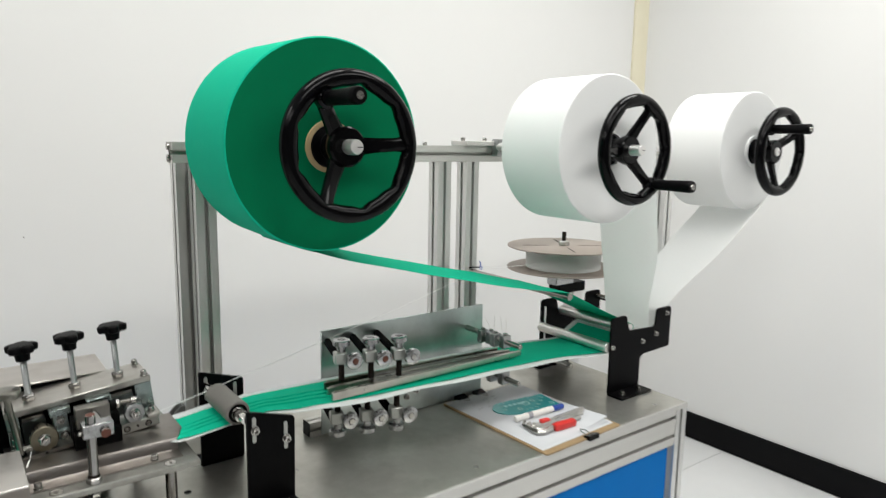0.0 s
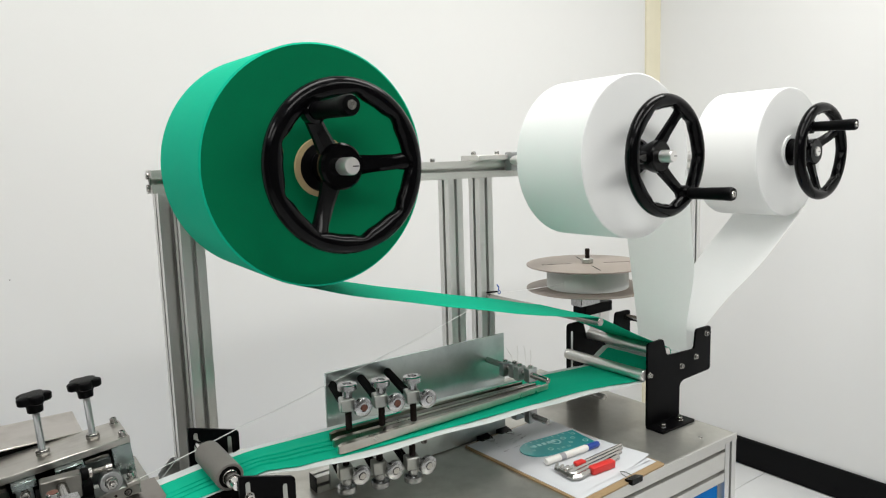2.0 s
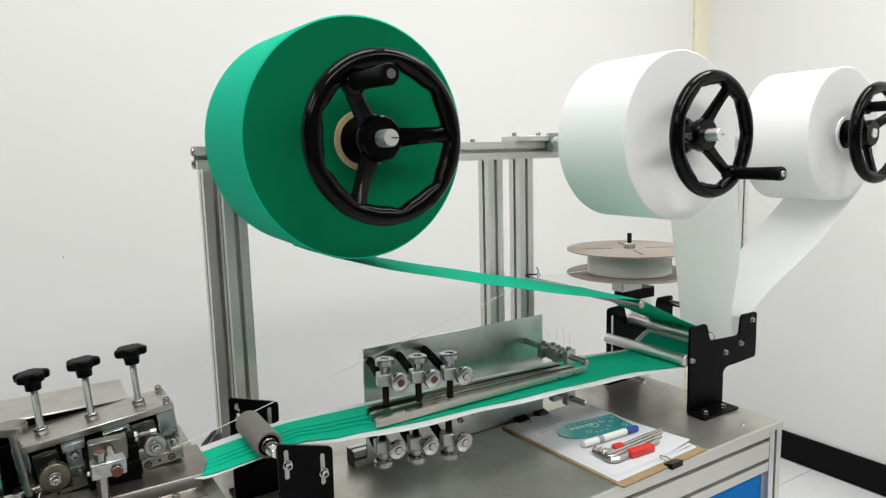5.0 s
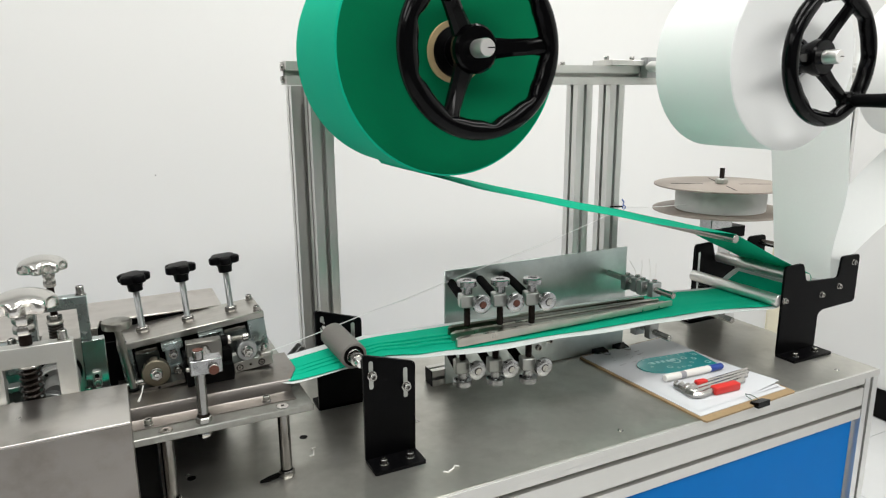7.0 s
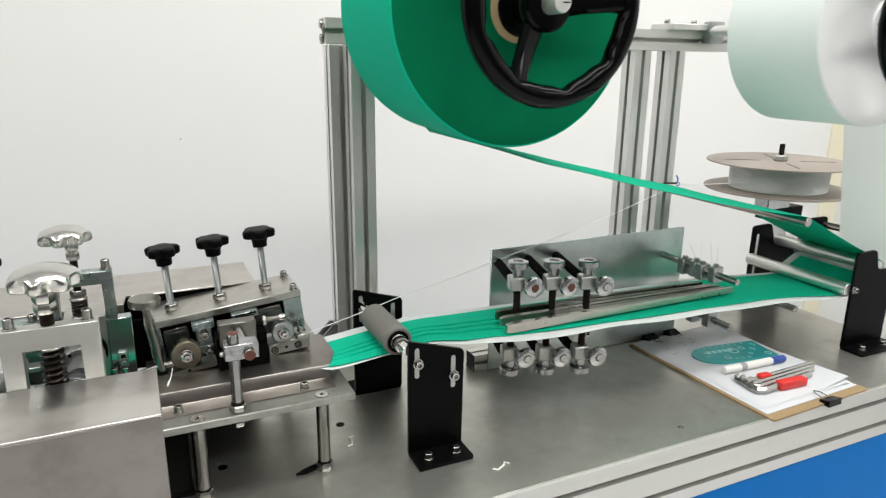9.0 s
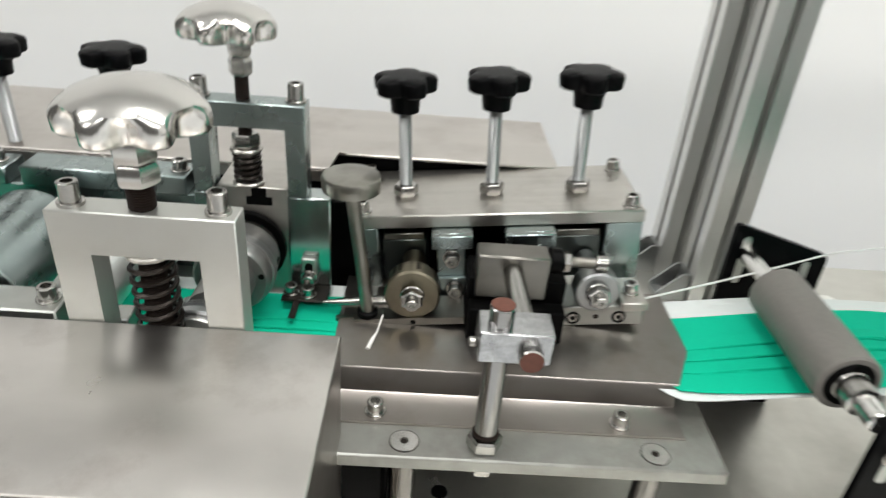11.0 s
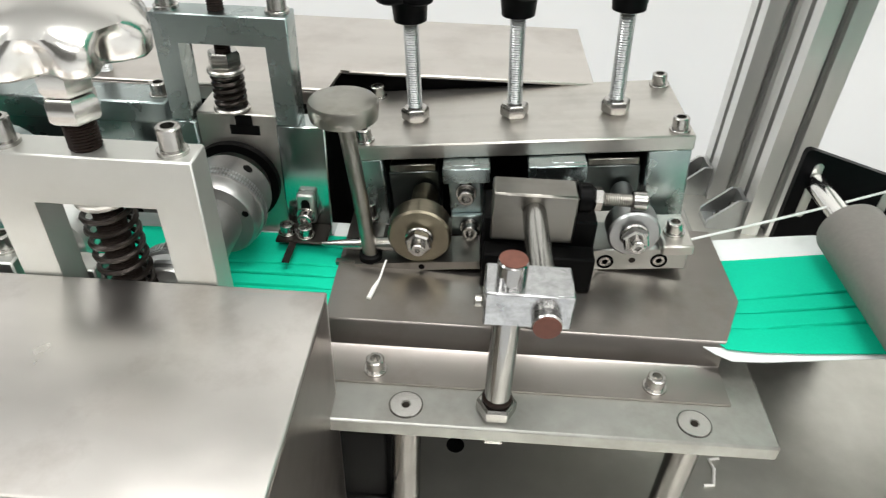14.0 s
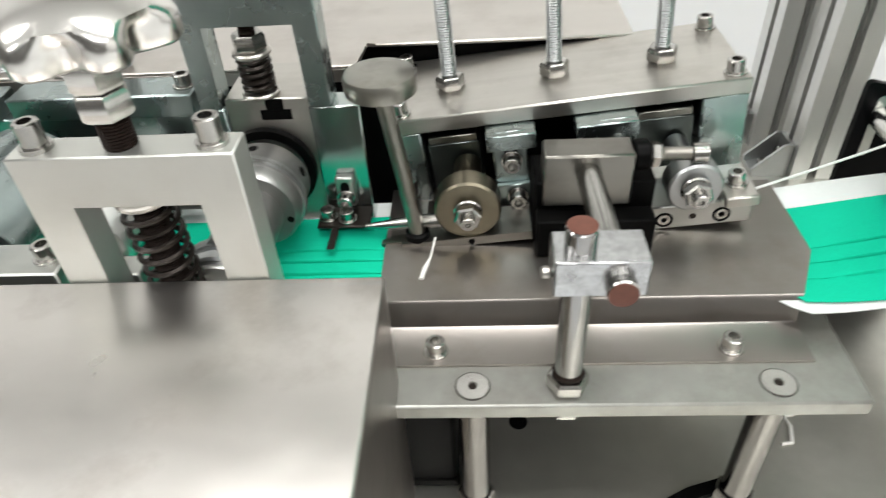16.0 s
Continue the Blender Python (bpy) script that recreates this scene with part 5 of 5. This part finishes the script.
part("side_bush", rod(bmesh.new(), (0.0877, 0.094, 0.979), (0.0960, 0.094, 0.979), 0.0085, 18), M_DARK, arm)
part("side_nut", hexa(bmesh.new(), (0.0962, 0.092, 0.980), (0.1015, 0.092, 0.980), 0.0070), M_BRIGHT, arm)
part("side_screw", thread(bmesh.new(), (0.1017, 0.092, 0.980), (0.1180, 0.092, 0.980), 0.0038, 0.0012), M_STEEL, arm)
part("side_head", socket_head(bmesh.new(), (0.1181, 0.092, 0.980), (0.1260, 0.092, 0.980), 0.0055), M_BRIGHT, arm)
part("carrier_screw", rod(bmesh.new(), (0.0405, 0.0858, 0.9340), (0.0405, 0.080, 0.9340), 0.0032, 14), M_BRIGHT, arm)

post = thing("clamp_post", (0.0470, 0.0, 0.0), "chromed post with a nut carrying a bright clamp block", "post")
part("nut", hexa(bmesh.new(), (0, 0, ZB + 0.0002), (0, 0, ZB + 0.0092), 0.0105), M_BRIGHT, post)
part("collar", rod(bmesh.new(), (0, 0, ZB + 0.0094), (0, 0, ZB + 0.0125), 0.0078, 18), M_STUD, post)
part("column", rod(bmesh.new(), (0, 0, ZB + 0.0126), (0, 0, 1.0085), 0.0068, 24), M_POST, post)
part("column_end", rod(bmesh.new(), (0, 0, 1.0087), (0, 0, 1.0093), 0.0064, 20, 0.0001), M_RUST, post, "brown oxidised post end")
for x0, x1, z0, z1, y0, y1 in ((-0.0115, 0.0280, 0.9775, 0.9968, -0.0095, 0.0125),):
    part("clamp_block", boxed(x0, x1, y0, y1, z0, z1, bevel=0.0009), M_ALUBLOCK, post, "bright aluminium cross clamp")
part("clamp_screw", rod(bmesh.new(), (-0.0117, 0.0, 0.9840), (-0.0160, 0.0, 0.9840), 0.0028, 12), M_STEEL, post)

# gauge on its rod
gauge = thing("lever_knob", (-0.0430, 0.0970, 0.001), "round tarnished steel knob on an upright rod", "knob")
part("disc", lathe(bmesh.new(), (0, 0, 1.0215), (0, 0, 2), [(0, 0.0155), (0.001, 0.0185), (0.0085, 0.0190), (0.0105, 0.0180), (0.0110, 0.0165)], 40), M_OLIVE, gauge)
part("rod", sweep(bmesh.new(), [(0, 0, 1.0214), (0.0060, -0.002, 0.98), (0.0120, -0.004, 0.9335)], 0.0046, 14), M_OLIVE, gauge)
part("grommet", lathe(bmesh.new(), (0.0120, -0.004, 0.9300), (0.0120, -0.004, 2), [(0, 0.0070), (0.0035, 0.0070), (0.0045, 0.0055)], 20), M_DARK, gauge)
scrap = thing("wire_offcut", (-0.0255, 0.066, 0.9300), "short white wire offcut hanging by the roller", "scrap", "wire scraps")
part("strip", sweep(bmesh.new(), [(0.006, 0.012, 0.012), (0.003, 0.004, 0.004), (0.0, 0.0, 0.0), (-0.002, -0.008, -0.0012)], lambda i: 0.0006 if i < 2 else 0.0014, 6), M_WHITEPLASTIC, scrap)
tube_ = thing("wire_tube", (0, 0, 0), "tapering steel tube guiding the wire to the roller", "tube")
part("tube", lathe(bmesh.new(), (-0.0155, 0.094, 0.9420), (-0.0655, 0.101, 0.9330), [(0, 0.0046), (0.02, 0.0042), (0.048, 0.0016)], 16), M_BRIGHT, tube_)

# ---- the long covers ----
cover = thing("stainless_cover", (0, 0, 0), "brushed stainless cover box before the press rollers", "machine cover")
CX1, CY0, CY1, CZ = -0.0375, -0.108, 0.0065, 0.978
part("top_panel", boxed(-1.00, CX1, CY0, CY1, CZ - 0.0030, CZ, bevel=0.0014, seg=3), M_COVER, cover)
# front sheet: dark reflections put into its colour by the browner strip material
part("front_panel", boxed(-1.00, CX1 - 0.0004, CY0 + 0.0003, CY0 + 0.0024, T + 0.0005, CZ - 0.0032, bevel=0.0006), M_TRAY, cover, "stainless front sheet, browned for its dark reflections")
part("back_panel", boxed(-1.00, CX1 - 0.0004, CY1 - 0.0024, CY1 - 0.0003, T + 0.0005, CZ - 0.0032, bevel=0.0006), M_COVER, cover)
# end sheet: its shadow is in the colour, same browner material
part("end_panel", boxed(CX1 - 0.0024, CX1 - 0.0003, CY0 + 0.0026, CY1 - 0.0026, T + 0.0005, CZ - 0.0032, bevel=0.0006), M_TRAY, cover, "stainless end sheet, browned for its shadow")
rear = thing("rear_cover", (0, 0, 0), "long stainless cover standing behind the press", "machine cover")
shell = prism(bmesh.new(), [(-1.00, 0.318), (-1.00, 0.1775), (-0.0685, 0.1775), (-0.0670, 0.2115), (-0.060, 0.2085), (0.108, 0.2085), (0.108, 0.318)], "z", 0.9990, 1.0015)
bmesh.ops.bevel(shell, geom=shell.edges[:], offset=0.0008, segments=1, affect="EDGES")
part("shell", shell, M_REAR, rear)
part("lip", boxed(-0.998, -0.0695, 0.1780, 0.1800, 0.9900, 0.9988, bevel=0.0003), M_REAR, rear)
part("lip", boxed(0.1055, 0.1075, 0.2160, 0.317, 0.9900, 0.9988, bevel=0.0003), M_REAR, rear)
# the shade in the gap below the shell, filled in black
part("web_plate", boxed(-1.00, -0.072, 0.1835, 0.300, ZB, 0.9988, bevel=0.001), M_DARK, rear, "black side standing for the shade under the cover")
part("web_plate", boxed(-0.0718, 0.104, 0.2155, 0.300, ZB, 0.9988, bevel=0.001), M_DARK, rear, "black side standing for the shade under the cover")
# added block: stops wall light from reaching the bench below the base
part("web_plate", boxed(-0.0100, 0.104, 0.2255, 0.2985, T + 0.0004, ZB - 0.0105, bevel=0.001), M_DARK, rear, "added black block keeping the bench dark under the base plate")
# added plate: gives the recess beside the unit its deep shade
part("web_plate", boxed(-0.0700, 0.020, 0.1550, 0.1580, ZB, 0.9850, bevel=0.0006), M_DARK, rear, "added black plate standing for the dark recess")

# ---- the press rollers under their bridges ----
def bridge(x0, x1, y0, y1, z_low, z_top, beam, leg, material, label):
    t = thing("press_bridge", (0, 0, 0), label, "bridge frame", "press bridges")
    pts = [(x0, z_low), (x0 + leg, z_low), (x0 + leg, z_top - beam), (x1 - leg, z_top - beam), (x1 - leg, z_low), (x1, z_low), (x1, z_top), (x0, z_top)]
    bm = prism(bmesh.new(), pts, "y", y0, y1)
    bmesh.ops.bevel(bm, geom=bm.edges[:], offset=0.0007, segments=1, affect="EDGES")
    part("frame", bm, material, t)
    ym = (y0 + y1) / 2
    for sx in (x0 + leg * 0.55, x1 - leg * 0.55):
        screw_part(t, (sx, ym, z_top), 0.0072 if material is M_ZINCWHITE else 0.0052, 0.0125)
    return t


def dome_knob(bm, c, r, h, lobes, deep):
    """A domed chrome knob whose rim is scalloped into finger grips."""
    n = lobes * 16
    rows = [(0.0, 0.50, 0.0), (0.01, 0.78, 0.9), (0.06, 0.93, 1.0), (0.14, 0.985, 1.0), (0.38, 1.0, 1.0), (0.47, 0.985, 0.85), (0.55, 0.945, 0.45), (0.63, 0.885, 0.12), (0.75, 0.75, 0.0), (0.87, 0.54, 0.0), (0.96, 0.29, 0.0), (1.0, 0.08, 0.0)]
    rings = []
    for z, k, dip in rows:
        ring = []
        for i in range(n):
            a = 2 * math.pi * i / n
            grip = 1 - deep * dip * (0.5 - 0.5 * math.cos(lobes * a)) ** 1.3
            ring.append(bm.verts.new((c[0] + r * k * grip * math.cos(a), c[1] + r * k * grip * math.sin(a), c[2] + z * h)))
        rings.append(ring)
    for a, b in zip(rings, rings[1:]):
        for i in range(n):
            bm.faces.new((a[i], a[(i + 1) % n], b[(i + 1) % n], b[i]))
    bm.faces.new(rings[0]); bm.faces.new(rings[-1])
    return bm


def press_screw(x, y, z_frame, z_spring0, z_spring1, z_knob, r_knob, r_stud, label, double, lift=0.0, lean=0.0):
    t = thing("press_screw", (x, y, 0), label, "clamping screw", "press screws")
    part("stud", thread(bmesh.new(), (0, 0, z_spring0), (0, 0, z_knob), r_stud, 0.0014), M_STUD, t)
    part("lock_nut", hexa(bmesh.new(), (0, 0, z_knob - 0.0098), (0, 0, z_knob + lift + 0.001), r_stud * 1.6), M_SATIN, t)
    part("lock_nut", hexa(bmesh.new(), (0, 0, z_knob - 0.0216), (0, 0, z_knob - 0.0105), r_stud * 1.6), M_SATIN, t)
    if not double:
        part("spring_nut", hexa(bmesh.new(), (0, 0, z_spring1 + 0.0036), (0, 0, z_spring1 + 0.0130), r_stud * 2.0), M_BRIGHT, t)
    part("knob", dome_knob(bmesh.new(), (lean, 0, z_knob + lift), r_knob, r_knob * 0.74, 7, 0.27), M_SATIN, t, "polished chrome star knob")
    out, wire, pitch, wide = (1.58, 0.21, 1.02, 1.75) if double else (1.75, 0.36, 0.85, 2.3)
    part("spring", spring(bmesh.new(), (0, 0, z_spring0), (0, 0, z_spring1), r_stud * out, r_stud * wire, (z_spring1 - z_spring0) / (r_stud * pitch), 20), M_SPRING, t)
    part("spring_washer", rod(bmesh.new(), (0, 0, z_spring1 + 0.0005), (0, 0, z_spring1 + 0.0035), r_stud * wide, 28), M_STEEL, t)
    part("spring_washer", rod(bmesh.new(), (0, 0, z_spring0 - 0.003), (0, 0, z_spring0 - 0.0004), r_stud * wide, 28), M_STEEL, t)
    return t


bridge(-0.1840, -0.0900, 0.0072, 0.0245, ZB, 1.0432, 0.0235, 0.0190, M_BRIDGE, "pale zinc bridge frame over the front press roller")
press_screw(-0.1385, 0.0168, 1.0432, 0.962, 1.0155, 1.0785, 0.0360, 0.0070, "polished chrome star knob over a pressing spring", True, 0.0055, 0.0035)
bridge(-0.1500, -0.0755, 0.121, 0.139, 1.0030, 1.0660, 0.0155, 0.0125, M_ZINC, "bluish zinc bridge frame over the rear bearing")
press_screw(-0.1160, 0.130, 1.066, 1.0108, 1.0305, 1.1030, 0.0300, 0.0046, "polished chrome star knob over a small spring", False, 0.0, -0.006)
# the rear screw's nut and bearing housing
housing = thing("bearing_housing", (0, 0, 0), "zinc bearing housing under the rear bridge", "bearing")
part("housing", boxed(-0.1365, -0.0890, 0.1240, 0.1720, ZB, 1.0075, bevel=0.0008), M_STEEL, housing)
part("side_block", boxed(-0.1510, -0.1367, 0.1212, 0.1390, ZB, 1.0028, bevel=0.0008), M_ZINC, housing)
part("cap_slot", boxed(-0.1170, -0.0995, 0.1233, 0.1239, 0.9945, 1.0005, bevel=0), M_DARK, housing)
part("key_slot", boxed(-0.1132, -0.1033, 0.1233, 0.1239, 1.0006, 1.0072, bevel=0), M_DARK, housing)
part("seal_ring", tube(bmesh.new(), (-0.1180, 0.1190, 0.9625), (-0.1180, 0.1238, 0.9625), 0.0272, 0.022, 40), M_DARK, housing)
side = thing("side_plate", (0, 0, 0), "zinc side plate beside the rear bearing", "machine plate")
part("plate", boxed(-0.0888, -0.0600, 0.1210, 0.1390, ZB, 1.0028, bevel=0.0008), M_ZINCSMOOTH, side)
tab = part("tab", boxed(-0.0800, -0.0690, 0.1150, 0.1208, 0.9380, 0.9590, bevel=0.001), M_ZINCWHITE, side)
part("tab_slot", prism(bmesh.new(), slot_outline(-0.0745, 0.942, 0.956, 0.0028), "y", 0.1144, 0.1151), M_DARK, tab)
screw_part(side, (-0.0745, 0.1144, 0.9450), 0.0045, 0.0070, (0, -1, 0))
part("foot", boxed(-0.0920, -0.0600, 0.100, 0.1208, 0.9325, 0.9345, bevel=0.0008), M_SPRING, side)
screw_part(side, (-0.0740, 0.107, 0.9345), 0.0045, 0.0070)
screw_part(side, (-0.0860, 0.109, 0.9345), 0.0045, 0.0070)
part("finger", boxed(-0.0830, -0.0785, 0.080, 0.0998, 0.9330, 0.9342, bevel=0.0004), M_SPRING, side, "dark steel finger over the web")

drum = thing("press_drum", (-0.1180, 0.0, 0.9625), "cast steel press drum with a knurled ring and a cylindrical hub", "drum")
RD = 0.0258
part("ring", lathe(bmesh.new(), (0, 0.078, 0), (0, 1, 0), [(0, RD - 0.0030), (0.003, RD - 0.0010), (0.010, RD - 0.0010), (0.0105, RD), (0.0165, RD), (0.017, RD - 0.0012), (0.033, RD - 0.0012), (0.0350, RD - 0.004)], 64), M_DRUM, drum)
part("cone", lathe(bmesh.new(), (0, 0.040, 0), (0, 1, 0), [(0, 0.0158), (0.0008, 0.0160), (0.0385, 0.0160)], 40), M_DRUM, drum, "turned cylindrical hub")
for k in range(3):
    ha = radians(25 + 120 * k)
    hx, hz = 0.0200 * math.cos(ha), 0.0200 * math.sin(ha)
    part("hole", lathe(bmesh.new(), (hx, 0.0781, hz), (hx, -1, hz), [(0, 0.0021), (0.0003, 0.0020)], 14), M_DARK, drum, "dark hole in the drum face")
bm = bmesh.new()
for i in range(90):
    a = 2 * math.pi * i / 90
    for yy in (0.0895, 0.0935):
        b = bmesh.ops.create_cube(bm, size=1.0)["verts"]
        rot = Matrix.Rotation(a, 3, "Y")
        for v in b:
            v.co = rot @ Vector((v.co.x * 0.0009, yy + v.co.y * 0.0022, RD + v.co.z * 0.0011))
tagged(part("knurl", bm, M_ALUM, drum, "ring of fine raised teeth"), kind="stuff")
for a in (-20, 75, 150):
    d = Vector((math.sin(radians(a)), 0, math.cos(radians(a))))
    part("set_hole", rod(bmesh.new(), d * (RD - 0.0020) + Vector((0, 0.1050, 0)), d * (RD - 0.0010) + Vector((0, 0.1050, 0)), 0.0030, 14, 0.0002), M_BRIGHT if a < 0 else M_DARK, drum)
for a in (10, 130, 250):
    d = Vector((math.sin(radians(a)), 0, math.cos(radians(a))))
    part("mark", boxed(-0.001, 0.001, 0.0783, 0.0800, -0.001, 0.001, bevel=0), M_DARK, drum).matrix_basis = Matrix.Translation(d * (RD - 0.0045))
front_roller = thing("front_press_roller", (-0.1250, 0.0, 0.9480), "steel roller with a toothed rim behind the cover", "roller")
part("rim", lathe(bmesh.new(), (0, 0.0285, 0), (0, 1, 0), [(0, 0.0225), (0.0015, 0.0238), (0.006, 0.0238), (0.0065, 0.0222), (0.0085, 0.0222), (0.009, 0.0238), (0.016, 0.0238)], 56), M_ALUM, front_roller)
part("face", lathe(bmesh.new(), (0, 0.0262, 0), (0, 1, 0), [(0, 0.0195), (0.0008, 0.0203), (0.0022, 0.0203)], 48), M_SHAFT, front_roller, "pale turned face of the roller")
bm = bmesh.new()
for i in range(76):
    rot = Matrix.Rotation(2 * math.pi * i / 76, 3, "Y")
    for v in bmesh.ops.create_cube(bm, size=1.0)["verts"]:
        v.co = rot @ Vector((v.co.x * 0.0010, 0.0410 + v.co.y * 0.0060, 0.0240 + v.co.z * 0.0012))
tagged(part("knurl", bm, M_ALUM, front_roller, "ring of fine raised teeth"), kind="stuff")
hub = thing("roller_hub", (-0.1935, 0.0, 0.9670), "pale turned steel hub across the web behind the bridge", "roller")
part("sleeve", lathe(bmesh.new(), (0, 0.0425, 0), (0, 1, 0), [(0, 0.0175), (0.001, 0.0190), (0.060, 0.0190), (0.0605, 0.0170)], 40), M_SHAFT, hub)
part("journal", rod(bmesh.new(), (0, 0.1032, 0), (0, 0.1315, 0), 0.0100, 20), M_BRIGHT, hub)
spring_seat = thing("spring_seat", (0, 0, 0), "zinc block under the pressing spring", "bearing")
part("block", boxed(-0.161, -0.115, 0.0085, 0.0235, ZB, 0.9585, bevel=0.001), M_ZINCWHITE, spring_seat)
part("side_block", boxed(-0.1780, -0.1615, 0.0250, 0.0400, ZB, 0.9660, bevel=0.001), M_ZINCWHITE, spring_seat)

# ---- farther along the press, beside the cover ----
far = thing("rear_slide_rails", (0, 0, 0), "bluish zinc slide rails behind the press rollers", "machine plate")
part("rail", boxed(-0.62, -0.150, 0.150, 0.176, 0.960, 0.9860, bevel=0.001), M_ZINC, far)
part("cap", boxed(-0.280, -0.165, 0.146, 0.172, 0.9862, 1.0010, bevel=0.001), M_ZINC, far)
part("cap", boxed(-0.420, -0.290, 0.146, 0.172, 0.9862, 0.9990, bevel=0.001), M_ZINC, far)
part("foot_rail", boxed(-0.62, -0.200, 0.132, 0.1498, ZB, 0.9500, bevel=0.001), M_DARK, far)
for sx in (-0.172, -0.300):
    screw_part(far, (sx, 0.158, 1.0010 if sx > -0.29 else 0.9990), 0.0052, 0.0085)
part("ledge", boxed(-0.235, -0.165, 0.112, 0.131, 0.9510, 0.9570, bevel=0.001), M_ZINCWHITE, far)
strip = thing("front_slide_rail", (0, 0, 0), "zinc slide rail beside the web", "machine plate")
part("rail", boxed(-0.62, -0.196, 0.016, 0.040, ZB, 0.9750, bevel=0.001), M_ZINCWHITE, strip)
screw_part(strip, (-0.2050, 0.028, 0.9750), 0.0052, 0.0090)
big = thing("embossing_roller", (-0.2650, 0.0, 0.9600), "large dark steel roller across the web", "roller")
part("drum", rod(bmesh.new(), (0, 0.044, 0), (0, 0.128, 0), 0.0330, 48), M_ZINC, big)
part("journal", rod(bmesh.new(), (0, 0.0405, 0), (0, 0.0438, 0), 0.012, 20), M_DARK, big)
clamp_knob(pose(-0.222, 0.190, 1.0018 - 0.0157, 0, 0, 20), 0.066, "black star knob on a rod behind the press", "clamping knobs on the press")
clamp_knob(pose(-0.305, 0.190, 1.0018 - 0.0157, 0, 0, 50), 0.066, "black star knob on a rod behind the press", "clamping knobs on the press")
part("knob_rail", boxed(-0.40, -0.170, 0.1765, 0.205, ZB, 0.9860, bevel=0.001), M_ZINC, far)


# a small speck on the wall
for sx, sz in ((0.083, 1.112),):
    m = thing("wall_speck", (sx, Y1, sz), "tiny dark speck of dirt on the wall", "speck", "specks on the wall")
    part("speck", lathe(bmesh.new(), (0, 0.0, 0), (0, -1, 0), [(0, 0.0018), (0.0006, 0.001)], 9), M_RUBBER, m)


# ---- what moves: the press runs from about the ninth second on ----
def motions():
    start, rate = 9.2, 197.0
    stops = [0.0, 9.0] + [round(9.2 + 0.4 * i, 2) for i in range(17)] + [16.0]

    def turned(t, speed, ref):
        """Degrees turned, zero at ref; at rest before the start."""
        return speed * (max(t, start) - ref)
    for ob, x, z, k, ref in ((roller_a, -0.0010, 0.9520, 1.0, 12.78), (drum, -0.1180, 0.9625, 1.0, 12.75)):
        walk(ob, [(t, pose(x, 0, z, 0, turned(t, rate * k, ref), 0)) for t in stops])
    slow = [0.0, 9.0] + [9.2 + i for i in range(7)] + [16.0]
    for obs_, x, speed in (((roll_green, wheel_green), 0.4068, -36.0), ((roll_white, wheel_white), 1.0719, 37.0), ((roll_far, wheel_far), 1.666, 38.0)):
        for ob in obs_:
            walk(ob, [(t, SEAT[ob] @ pose(0, 0, 0, 0, turned(t, speed, start), 0)) for t in slow])
    walk(spool, [(t, pose(SPX, SPY, 1.034, 0, 0, turned(t, 60.0, start))) for t in slow])


motions()
